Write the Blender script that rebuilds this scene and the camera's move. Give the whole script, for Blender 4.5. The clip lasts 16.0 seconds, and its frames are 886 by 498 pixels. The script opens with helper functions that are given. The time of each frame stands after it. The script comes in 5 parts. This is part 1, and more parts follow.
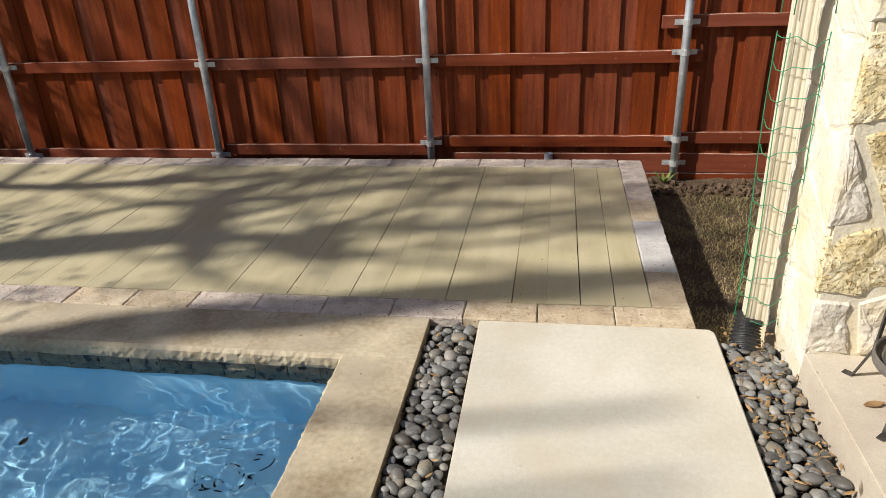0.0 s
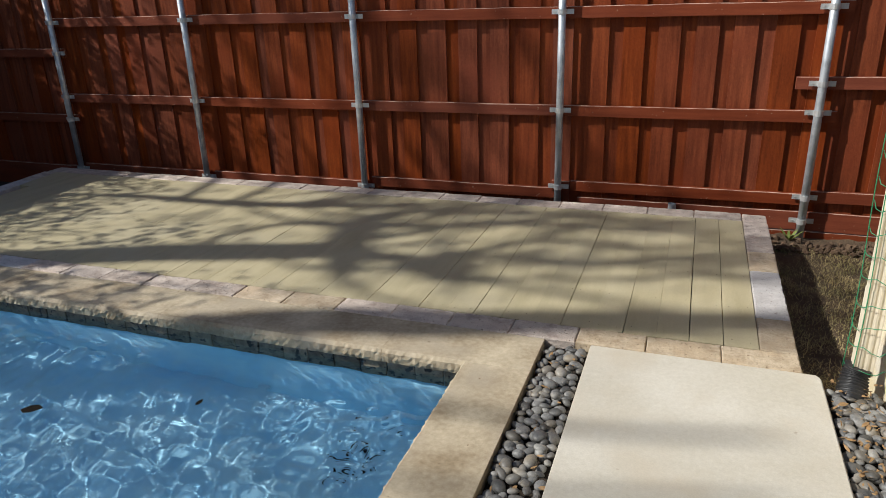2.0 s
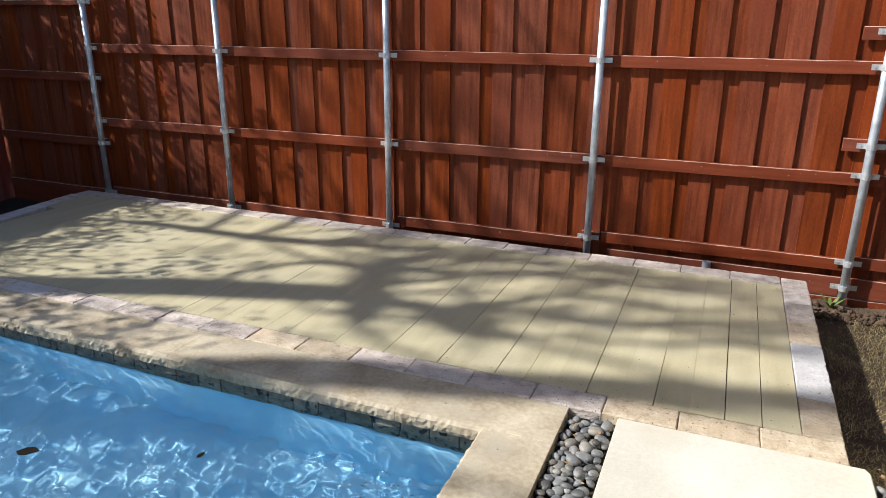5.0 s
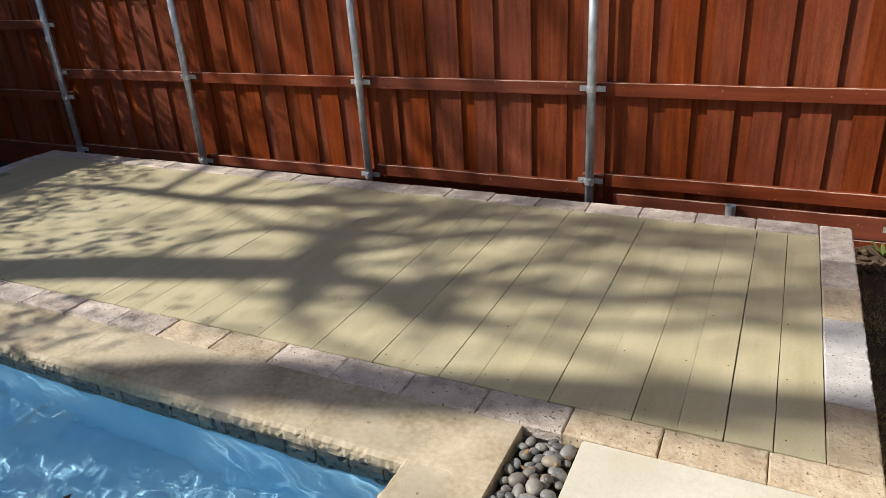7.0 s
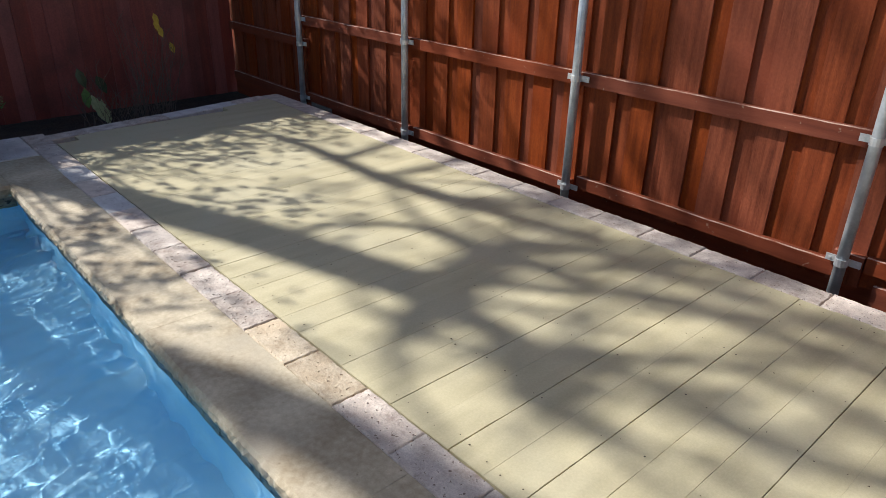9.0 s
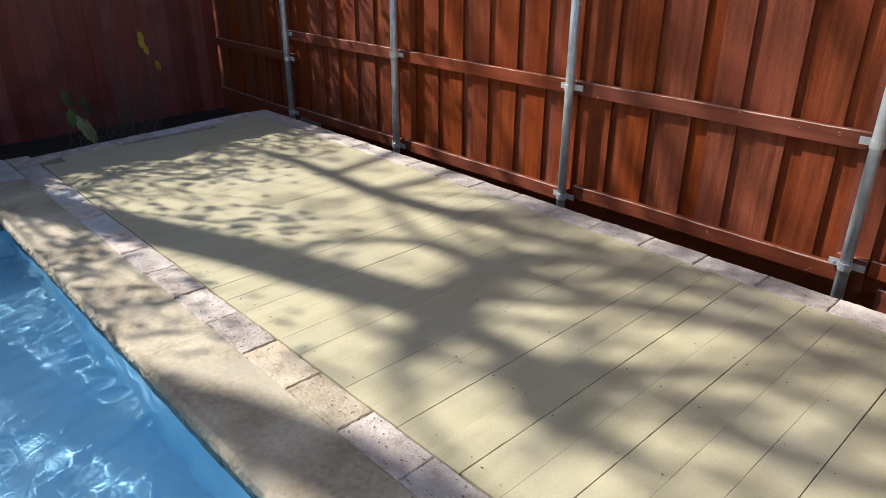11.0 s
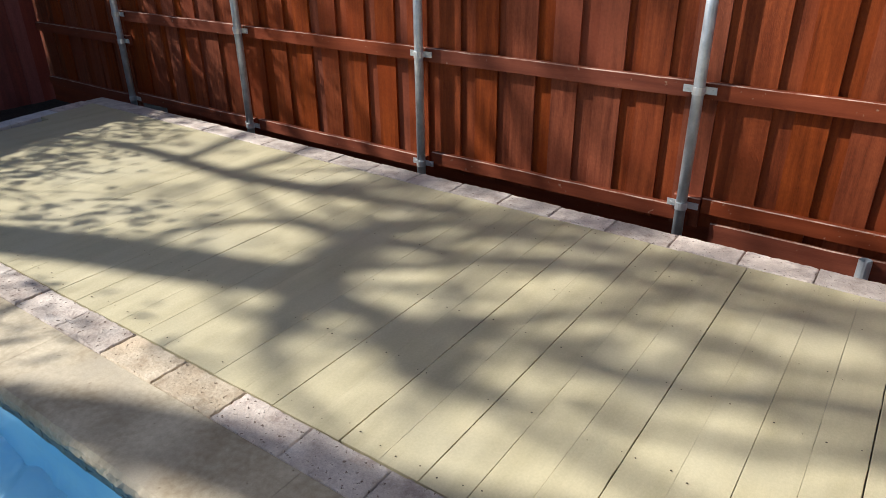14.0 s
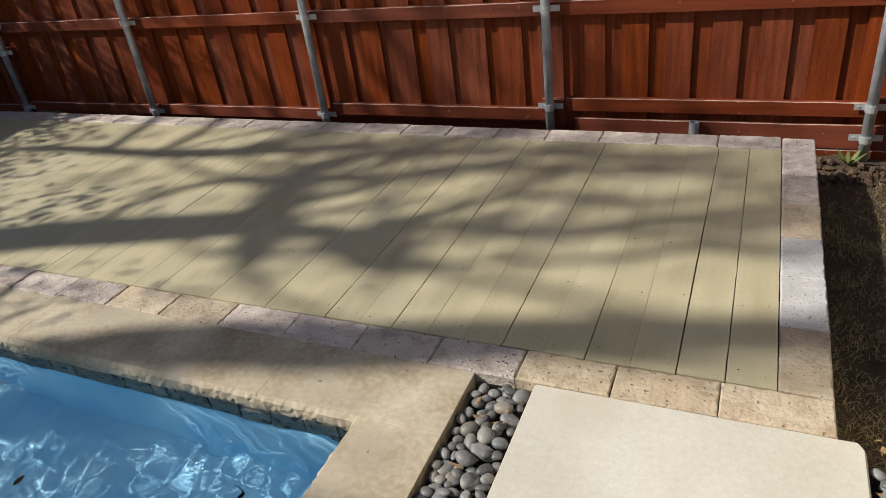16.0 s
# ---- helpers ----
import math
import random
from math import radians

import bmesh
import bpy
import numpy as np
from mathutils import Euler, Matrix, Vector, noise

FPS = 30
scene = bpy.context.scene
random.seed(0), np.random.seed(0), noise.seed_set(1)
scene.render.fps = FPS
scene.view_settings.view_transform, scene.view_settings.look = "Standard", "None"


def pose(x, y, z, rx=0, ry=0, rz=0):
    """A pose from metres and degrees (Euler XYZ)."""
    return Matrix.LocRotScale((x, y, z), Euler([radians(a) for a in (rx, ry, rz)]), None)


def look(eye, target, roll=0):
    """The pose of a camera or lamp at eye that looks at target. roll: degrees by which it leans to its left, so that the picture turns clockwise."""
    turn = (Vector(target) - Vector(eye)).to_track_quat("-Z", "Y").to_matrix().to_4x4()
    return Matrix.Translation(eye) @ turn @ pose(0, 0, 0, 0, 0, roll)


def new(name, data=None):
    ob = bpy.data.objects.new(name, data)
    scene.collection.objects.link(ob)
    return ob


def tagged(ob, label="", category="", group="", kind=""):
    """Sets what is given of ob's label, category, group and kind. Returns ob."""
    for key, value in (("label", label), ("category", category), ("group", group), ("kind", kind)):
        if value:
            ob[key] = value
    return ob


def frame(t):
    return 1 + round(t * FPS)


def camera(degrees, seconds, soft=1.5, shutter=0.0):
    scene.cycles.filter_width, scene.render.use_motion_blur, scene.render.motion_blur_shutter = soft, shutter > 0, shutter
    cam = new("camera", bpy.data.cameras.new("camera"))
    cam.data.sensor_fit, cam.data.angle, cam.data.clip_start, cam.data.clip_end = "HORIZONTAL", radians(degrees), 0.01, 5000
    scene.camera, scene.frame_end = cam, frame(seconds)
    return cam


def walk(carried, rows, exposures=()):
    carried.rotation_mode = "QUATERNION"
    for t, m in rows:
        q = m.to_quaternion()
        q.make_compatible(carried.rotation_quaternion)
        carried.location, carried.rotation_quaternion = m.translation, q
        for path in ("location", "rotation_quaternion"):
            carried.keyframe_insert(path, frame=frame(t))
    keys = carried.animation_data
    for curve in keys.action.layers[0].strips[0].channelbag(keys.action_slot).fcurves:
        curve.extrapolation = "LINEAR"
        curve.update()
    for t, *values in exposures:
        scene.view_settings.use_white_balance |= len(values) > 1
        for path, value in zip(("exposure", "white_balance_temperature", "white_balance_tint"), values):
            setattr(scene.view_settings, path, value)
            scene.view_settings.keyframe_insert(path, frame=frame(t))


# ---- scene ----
cam = camera(65.1, 16.0, 0.6)
EXPOSURES = [(0.0, 0.12, 6500, 10), (0.5, -0.42, 6700, 10), (1.5, -0.40, 6600, 10), (2.0, -0.1, 6250, 10), (2.5, 0.2, 5950, 10), (3.0, 0.42, 5900, 10), (5.5, 0.48, 6100, 10), (6.5, 0.22, 6500, 10), (9.0, 0.56, 6050, 10), (11.5, 0.64, 6050, 10), (13.5, 0.58, 6080, 10), (15.0, 0.28, 6350, 10), (15.5, 0.14, 6450, 10), (16.0, -0.02, 6350, 10)]
PATH = [
    (0, (0.266, 0.509, 1.605), (-0.046, 2.294, 0.758), -2.8),
    (0.5, (0.286, 0.349, 1.664), (0.216, 2.175, 0.851), -2.6),
    (1, (0.377, 0.161, 1.653), (0.212, 1.995, 0.873), -1.5),
    (1.5, (0.306, 0.116, 1.647), (-0.008, 1.943, 0.897), -0.9),
    (2, (0.33, 0.127, 1.653), (-0.32, 1.88, 0.944), -2.0),
    (2.5, (0.26, 0.148, 1.681), (-0.434, 1.899, 1.008), -1.3),
    (3, (0.217, 0.174, 1.695), (-0.547, 1.916, 1.078), -1.1),
    (3.2, (0.211, 0.187, 1.676), (-0.576, 1.93, 1.091), -1.2),
    (5.5, (0.269, 0.423, 1.707), (-0.384, 2.195, 1.048), 2.1),
    (6, (0.244, 0.69, 1.684), (-0.248, 2.489, 0.961), 1.6),
    (6.5, (0.392, 0.991, 1.65), (-0.173, 2.723, 0.825), -0.2),
    (7, (0.441, 1.225, 1.644), (-0.39, 2.851, 0.828), -3.9),
    (7.5, (0.334, 1.465, 1.615), (-0.402, 3.099, 0.727), 2.5),
    (8, (0.292, 1.789, 1.528), (-0.689, 3.259, 0.592), 4.9),
    (8.5, (0.33, 2.045, 1.607), (-0.948, 3.287, 0.699), 1.9),
    (9, (0.288, 2.102, 1.587), (-1.047, 3.319, 0.73), 1.3),
    (11.5, (0.199, 2.109, 1.572), (-1.121, 3.362, 0.741), -0.0),
    (12, (0.199, 2.11, 1.553), (-1.102, 3.352, 0.679), -0.1),
    (12.5, (0.195, 2.082, 1.581), (-1.209, 3.232, 0.741), -1.3),
    (13, (0.18, 2.073, 1.573), (-1.256, 3.21, 0.771), -2.0),
    (13.5, (0.212, 2.085, 1.565), (-1.093, 3.326, 0.696), -2.4),
    (14, (0.264, 2.116, 1.551), (-0.77, 3.577, 0.66), -0.6),
    (14.5, (0.317, 1.859, 1.585), (-0.313, 3.516, 0.658), -3.4),
    (15, (0.361, 1.69, 1.649), (0.183, 3.395, 0.619), 0.8),
    (15.5, (0.492, 1.511, 1.649), (0.001, 3.156, 0.624), -3.3),
    (16, (0.553, 1.413, 1.656), (-0.226, 2.956, 0.65), -8.0),
]
walk(cam, [(t, look(eye, target, roll)) for t, eye, target, roll in PATH], EXPOSURES)

# ---- light ----
SUN_UP, SUN_AZ = 40.0, 242.7          # elevation; bearing from +y, clockwise
_az = radians(SUN_AZ)
TO_SUN = Vector((math.sin(_az) * math.cos(radians(SUN_UP)), math.cos(_az) * math.cos(radians(SUN_UP)), math.sin(radians(SUN_UP))))
world = bpy.data.worlds.new("sky")
scene.world = world
world.use_nodes = True
_nt = world.node_tree
_sky = _nt.nodes.new("ShaderNodeTexSky")
_sky.sky_type = "NISHITA"
_sky.sun_disc = False
_sky.sun_elevation = radians(SUN_UP)
_sky.sun_rotation = radians(SUN_AZ)
_bg = _nt.nodes["Background"]
_bg.inputs["Strength"].default_value = 0.08
_nt.links.new(_sky.outputs[0], _bg.inputs["Color"])
sun_data = bpy.data.lights.new("sun", "SUN")
sun_data.energy = 5.0
sun_data.angle = radians(0.53)
sun_data.color = (1.0, 0.95, 0.87)
sun = new("sun", sun_data)
sun.matrix_world = look(TO_SUN * 30, (0, 0, 0))

# ---- materials ----
def surf(name, c1, c2, coarse=3.0, fine=60.0, rough=0.7, bump=0.25, stretch=(1, 1, 1), metal=0.0,
         vary=0.0, spots=None, spot_scale=40.0, spot_at=0.62, spec=0.5, bump_dist=0.004, tint=None, tint_scale=1.2, coat=0.0, grain=0.0, grain_scale=170.0):
    """A procedural surface: two colours mixed at two scales, relief, optional dark spots and a second stain."""
    m = bpy.data.materials.new(name)
    m.use_nodes = True
    nt = m.node_tree
    n, l = nt.nodes, nt.links
    bsdf = n["Principled BSDF"]
    geo = n.new("ShaderNodeNewGeometry")
    vec = n.new("ShaderNodeVectorMath"); vec.operation = "MULTIPLY"
    vec.inputs[1].default_value = stretch
    l.new(geo.outputs["Position"], vec.inputs[0])
    def noise_node(scale, detail, source=vec):
        t = n.new("ShaderNodeTexNoise")
        t.inputs["Scale"].default_value = scale
        t.inputs["Detail"].default_value = detail
        l.new(source.outputs[0], t.inputs["Vector"])
        return t
    a, b = noise_node(coarse, 5), noise_node(fine, 6)
    add = n.new("ShaderNodeMath"); add.operation = "MULTIPLY_ADD"
    l.new(b.outputs["Fac"], add.inputs[0]); add.inputs[1].default_value = 0.45
    l.new(a.outputs["Fac"], add.inputs[2])
    ramp = n.new("ShaderNodeValToRGB")
    ramp.color_ramp.elements[0].position, ramp.color_ramp.elements[1].position = 0.5, 0.95
    ramp.color_ramp.elements[0].color, ramp.color_ramp.elements[1].color = (*c1, 1), (*c2, 1)
    l.new(add.outputs[0], ramp.inputs[0])
    colour = ramp.outputs[0]
    def mixed(fac, colour_in, other):
        mx = n.new("ShaderNodeMix"); mx.data_type = "RGBA"
        l.new(fac, mx.inputs["Factor"]); l.new(colour_in, mx.inputs["A"])
        mx.inputs["B"].default_value = (*other, 1)
        return mx.outputs["Result"]
    if tint:
        tn = noise_node(tint_scale, 4, geo_vec(n, l, geo))
        tr = n.new("ShaderNodeMapRange")
        tr.inputs["From Min"].default_value, tr.inputs["From Max"].default_value = 0.48, 0.72
        l.new(tn.outputs["Fac"], tr.inputs["Value"])
        colour = mixed(tr.outputs["Result"], colour, tint)
    height = b.outputs["Fac"]
    if spots:
        sn = noise_node(spot_scale, 2, geo_vec(n, l, geo))
        sr = n.new("ShaderNodeMapRange")
        sr.inputs["From Min"].default_value, sr.inputs["From Max"].default_value = spot_at, spot_at + 0.06
        l.new(sn.outputs["Fac"], sr.inputs["Value"])
        colour = mixed(sr.outputs["Result"], colour, spots)
        sub = n.new("ShaderNodeMath"); sub.operation = "MULTIPLY_ADD"
        l.new(sr.outputs["Result"], sub.inputs[0]); sub.inputs[1].default_value = -1.2
        l.new(b.outputs["Fac"], sub.inputs[2])
        height = sub.outputs[0]
    if vary:
        info = n.new("ShaderNodeObjectInfo")
        rg = n.new("ShaderNodeMapRange")
        rg.inputs["To Min"].default_value, rg.inputs["To Max"].default_value = 1 - vary, 1 + vary
        l.new(info.outputs["Random"], rg.inputs["Value"])
        hsv = n.new("ShaderNodeHueSaturation")
        l.new(colour, hsv.inputs["Color"]); l.new(rg.outputs["Result"], hsv.inputs["Value"])
        inv = n.new("ShaderNodeMapRange")
        inv.inputs["To Min"].default_value, inv.inputs["To Max"].default_value = 1 + vary * 0.5, 1 - vary * 0.5
        frac = n.new("ShaderNodeMath"); frac.operation = "FRACT"
        mul = n.new("ShaderNodeMath"); mul.operation = "MULTIPLY"; mul.inputs[1].default_value = 7.31
        l.new(info.outputs["Random"], mul.inputs[0]); l.new(mul.outputs[0], frac.inputs[0])
        l.new(frac.outputs[0], inv.inputs["Value"]); l.new(inv.outputs["Result"], hsv.inputs["Saturation"])
        colour = hsv.outputs["Color"]
    if grain:
        gn = noise_node(grain_scale, 3, geo_vec(n, l, geo))
        gr = n.new("ShaderNodeMapRange")
        gr.inputs["From Min"].default_value, gr.inputs["From Max"].default_value = 0.3, 0.7
        gr.inputs["To Min"].default_value, gr.inputs["To Max"].default_value = 1 - grain, 1 + grain
        l.new(gn.outputs["Fac"], gr.inputs["Value"])
        gh = n.new("ShaderNodeHueSaturation")
        l.new(colour, gh.inputs["Color"]); l.new(gr.outputs["Result"], gh.inputs["Value"])
        colour = gh.outputs["Color"]
    l.new(colour, bsdf.inputs["Base Color"])
    bp = n.new("ShaderNodeBump")
    bp.inputs["Strength"].default_value = bump
    bp.inputs["Distance"].default_value = bump_dist
    l.new(height, bp.inputs["Height"]); l.new(bp.outputs[0], bsdf.inputs["Normal"])
    rr = n.new("ShaderNodeMapRange")
    rr.inputs["To Min"].default_value, rr.inputs["To Max"].default_value = max(0.03, rough - 0.1), min(1, rough + 0.1)
    l.new(a.outputs["Fac"], rr.inputs["Value"]); l.new(rr.outputs["Result"], bsdf.inputs["Roughness"])
    bsdf.inputs["Metallic"].default_value = metal
    bsdf.inputs["Specular IOR Level"].default_value = spec
    bsdf.inputs["Coat Weight"].default_value = coat
    return m


def geo_vec(n, l, geo):
    v = n.new("ShaderNodeVectorMath"); v.operation = "MULTIPLY"
    v.inputs[1].default_value = (1, 1, 1)
    l.new(geo.outputs["Position"], v.inputs[0])
    return v


M = {}
M["deck"] = surf("painted_deck_boards", (0.45, 0.392, 0.235), (0.55, 0.482, 0.305), 2.2, 90, 0.55, 0.25, (6, 0.8, 6), vary=0.03, tint=(0.51, 0.455, 0.30), tint_scale=1.6, grain=0.05, grain_scale=120)
M["travertine_tan"] = surf("tan_travertine", (0.35, 0.265, 0.17), (0.62, 0.52, 0.38), 11, 60, 0.85, 0.9, vary=0.08, spots=(0.28, 0.20, 0.125), spot_scale=55, spot_at=0.66, tint=(0.54, 0.42, 0.28), tint_scale=6, bump_dist=0.006, grain=0.1)
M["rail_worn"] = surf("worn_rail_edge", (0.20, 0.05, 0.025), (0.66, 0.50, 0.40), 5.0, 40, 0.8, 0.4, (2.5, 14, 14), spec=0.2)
M["screw"] = surf("rusty_screw", (0.05, 0.035, 0.02), (0.1, 0.07, 0.04), 20, 100, 0.7, 0.1)
M["travertine"] = surf("tumbled_travertine", (0.34, 0.265, 0.22), (0.72, 0.63, 0.54), 12, 60, 0.85, 1.0, vary=0.16, spots=(0.22, 0.16, 0.125), spot_scale=60, spot_at=0.64, tint=(0.58, 0.49, 0.41), tint_scale=7, bump_dist=0.007, grain=0.12)
M["travertine_pale"] = surf("pale_travertine", (0.46, 0.435, 0.41), (0.64, 0.61, 0.58), 9, 60, 0.8, 0.4, vary=0.06, spots=(0.22, 0.18, 0.15), spot_scale=80, spot_at=0.64, bump_dist=0.004, grain=0.08)
M["coping"] = surf("tan_cast_coping", (0.29, 0.222, 0.135), (0.60, 0.515, 0.365), 3.4, 40, 0.72, 0.25, tint=(0.42, 0.36, 0.265), tint_scale=3.0, spots=(0.26, 0.195, 0.12), spot_scale=30, spot_at=0.72, grain=0.06)
M["slab"] = surf("cream_concrete", (0.54, 0.50, 0.405), (0.68, 0.645, 0.555), 2.0, 45, 0.75, 0.12, tint=(0.56, 0.50, 0.39), tint_scale=2.5, spots=(0.36, 0.29, 0.20), spot_scale=14, spot_at=0.74, grain=0.05)
M["patio"] = surf("patio_concrete", (0.50, 0.43, 0.34), (0.64, 0.57, 0.46), 2.5, 45, 0.75, 0.15, tint=(0.46, 0.38, 0.30), tint_scale=3, spots=(0.17, 0.135, 0.095), spot_scale=17, spot_at=0.72, grain=0.08)
M["mortar"] = surf("pale_mortar", (0.66, 0.60, 0.46), (0.82, 0.76, 0.62), 6, 70, 0.9, 0.5, tint=(0.76, 0.65, 0.40), tint_scale=5, bump_dist=0.006, grain=0.1)
M["stone_gold"] = surf("golden_limestone", (0.52, 0.39, 0.17), (0.85, 0.75, 0.49), 9, 80, 0.9, 0.8, vary=0.10, tint=(0.78, 0.71, 0.54), tint_scale=7, bump_dist=0.010, spots=(0.50, 0.36, 0.15), spot_scale=60, spot_at=0.60, grain=0.14, grain_scale=110)
M["stone_white"] = surf("white_limestone", (0.62, 0.56, 0.46), (0.85, 0.80, 0.69), 9, 55, 0.9, 0.7, vary=0.08, tint=(0.72, 0.62, 0.42), tint_scale=6, bump_dist=0.010, grain=0.1)
M["stone_side"] = surf("mortar_washed_limestone", (0.72, 0.66, 0.52), (0.84, 0.79, 0.67), 6, 60, 0.9, 0.6, vary=0.04, tint=(0.76, 0.65, 0.42), tint_scale=4, bump_dist=0.008, grain=0.1)
M["fence"] = surf("red_stained_cedar", (0.125, 0.025, 0.008), (0.30, 0.072, 0.024), 2.0, 34, 0.65, 0.6, (14, 14, 0.9), vary=0.14, bump_dist=0.003, tint=(0.215, 0.044, 0.015), tint_scale=2.3, spec=0.2, grain=0.08, grain_scale=60)
M["rail"] = surf("red_stained_rail", (0.165, 0.035, 0.014), (0.25, 0.060, 0.025), 2.0, 30, 0.65, 0.35, (0.9, 14, 14), vary=0.1, bump_dist=0.003, spots=(0.31, 0.17, 0.11), spot_scale=30, spot_at=0.70, spec=0.22)
M["fence_far"] = surf("dark_red_boards", (0.19, 0.042, 0.034), (0.29, 0.068, 0.050), 2.0, 30, 0.6, 0.3, (10, 10, 0.8), vary=0.18, bump_dist=0.003, tint=(0.15, 0.038, 0.03), tint_scale=2.5, grain=0.12, grain_scale=60)
M["steel"] = surf("galvanised_steel", (0.54, 0.58, 0.61), (0.74, 0.78, 0.81), 14, 90, 0.45, 0.1, metal=0.55, tint=(0.42, 0.46, 0.49), tint_scale=9)
M["bracket"] = surf("zinc_bracket", (0.62, 0.63, 0.62), (0.78, 0.79, 0.78), 20, 90, 0.4, 0.1, metal=0.6)
M["pebble"] = surf("grey_river_pebble", (0.075, 0.077, 0.078), (0.25, 0.245, 0.225), 14, 110, 0.5, 0.15, vary=0.55, tint=(0.21, 0.18, 0.135), tint_scale=9, bump_dist=0.002, grain=0.1)
M["soil"] = surf("dark_soil", (0.018, 0.012, 0.008), (0.05, 0.035, 0.022), 8, 50, 0.95, 1.0, bump_dist=0.02)
M["lawn"] = surf("dry_lawn_soil", (0.075, 0.050, 0.028), (0.165, 0.112, 0.064), 6, 60, 0.95, 1.0, tint=(0.11, 0.09, 0.045), tint_scale=3, bump_dist=0.02)
M["straw"] = surf("dry_grass_blades", (0.27, 0.21, 0.085), (0.48, 0.385, 0.19), 12, 90, 0.8, 0.1, tint=(0.20, 0.19, 0.065), tint_scale=3.5)
M["clod"] = surf("earth_clods", (0.085, 0.052, 0.030), (0.17, 0.11, 0.065), 12, 70, 0.95, 0.8, bump_dist=0.01)
M["plaster"] = surf("blue_pool_plaster", (0.31, 0.64, 0.89), (0.54, 0.81, 0.95), 3.0, 30, 0.8, 0.1, tint=(0.50, 0.75, 0.87), tint_scale=2.5)
M["tile"] = surf("slate_waterline_tile", (0.10, 0.085, 0.06), (0.34, 0.28, 0.19), 16, 60, 0.4, 0.3, vary=0.25, spots=(0.015, 0.02, 0.02), spot_scale=24, spot_at=0.57)
M["grout"] = surf("dark_grout", (0.05, 0.05, 0.045), (0.09, 0.085, 0.075), 10, 60, 0.9, 0.2)
M["downspout"] = surf("cream_painted_metal", (0.64, 0.57, 0.43), (0.70, 0.63, 0.49), 3, 50, 0.45, 0.06, vary=0.02, tint=(0.58, 0.51, 0.37), tint_scale=6)
M["rubber"] = surf("black_corrugated_plastic", (0.012, 0.012, 0.013), (0.03, 0.03, 0.03), 20, 80, 0.5, 0.15)
M["green_wire"] = surf("green_coated_wire", (0.015, 0.20, 0.085), (0.03, 0.28, 0.13), 20, 80, 0.45, 0.05)
M["rust_metal"] = surf("weathered_grey_metal", (0.11, 0.10, 0.088), (0.20, 0.185, 0.16), 12, 70, 0.55, 0.25, metal=0.25, tint=(0.25, 0.23, 0.19), tint_scale=9)
M["leg_metal"] = surf("dark_bar_metal", (0.045, 0.040, 0.036), (0.10, 0.09, 0.08), 14, 80, 0.55, 0.2, metal=0.3)
M["brick"] = surf("red_brown_brick", (0.25, 0.085, 0.055), (0.42, 0.165, 0.11), 12, 70, 0.9, 0.6, vary=0.28, tint=(0.42, 0.25, 0.19), tint_scale=14, grain=0.12)
M["brick_mortar"] = surf("cream_brick_mortar", (0.46, 0.41, 0.34), (0.58, 0.53, 0.45), 10, 80, 0.95, 0.5)
M["granite"] = surf("dark_granite_counter", (0.035, 0.04, 0.045), (0.09, 0.10, 0.11), 60, 200, 0.22, 0.05)
M["glaze_blue"] = surf("dark_blue_glaze", (0.012, 0.016, 0.032), (0.045, 0.06, 0.10), 14, 60, 0.18, 0.05, tint=(0.36, 0.34, 0.30), tint_scale=11, coat=0.5)
M["clay_rim"] = surf("bare_clay_rim", (0.26, 0.13, 0.07), (0.36, 0.20, 0.12), 20, 80, 0.7, 0.2)
M["copper"] = surf("brown_tin_lantern", (0.16, 0.065, 0.035), (0.26, 0.12, 0.07), 14, 70, 0.5, 0.15, metal=0.4)
M["coral"] = surf("faded_coral_paint", (0.50, 0.16, 0.14), (0.62, 0.27, 0.22), 30, 100, 0.7, 0.2)
M["terracotta"] = surf("orange_terracotta", (0.52, 0.17, 0.075), (0.64, 0.25, 0.12), 20, 80, 0.8, 0.2)
M["black_pot"] = surf("black_glazed_planter", (0.012, 0.013, 0.015), (0.03, 0.032, 0.034), 8, 60, 0.35, 0.08)
M["leaf"] = surf("green_leaf", (0.06, 0.14, 0.03), (0.13, 0.23, 0.06), 20, 80, 0.65, 0.1)
M["leaf_wet"] = surf("wet_black_leaf", (0.008, 0.007, 0.006), (0.02, 0.016, 0.012), 20, 90, 0.9, 0.1, spec=0.05)
M["leaf_dark"] = surf("dark_green_leaf", (0.018, 0.04, 0.018), (0.04, 0.075, 0.03), 20, 80, 0.35, 0.1)
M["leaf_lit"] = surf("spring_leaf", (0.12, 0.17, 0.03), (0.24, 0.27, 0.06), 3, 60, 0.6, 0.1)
M["leaf_pale"] = surf("pale_green_leaf", (0.26, 0.33, 0.16), (0.42, 0.46, 0.26), 30, 80, 0.5, 0.1)
M["leaf_yellow"] = surf("yellow_leaf", (0.48, 0.30, 0.03), (0.60, 0.42, 0.06), 30, 80, 0.5, 0.1)
M["leaf_dry"] = surf("dry_brown_leaf", (0.24, 0.13, 0.05), (0.40, 0.26, 0.12), 30, 90, 0.7, 0.2)
M["petal"] = surf("blue_violet_petal", (0.035, 0.03, 0.42), (0.06, 0.05, 0.60), 30, 90, 0.6, 0.1)
M["twig"] = surf("grey_brown_twig", (0.10, 0.075, 0.055), (0.17, 0.13, 0.10), 30, 90, 0.8, 0.2)
M["bark"] = surf("grey_brown_bark", (0.09, 0.07, 0.055), (0.19, 0.155, 0.125), 6, 40, 0.9, 0.9, (3, 3, 0.6), bump_dist=0.02)
M["chrome"] = surf("bright_steel", (0.6, 0.6, 0.6), (0.75, 0.75, 0.75), 10, 60, 0.2, 0.02, metal=1.0)

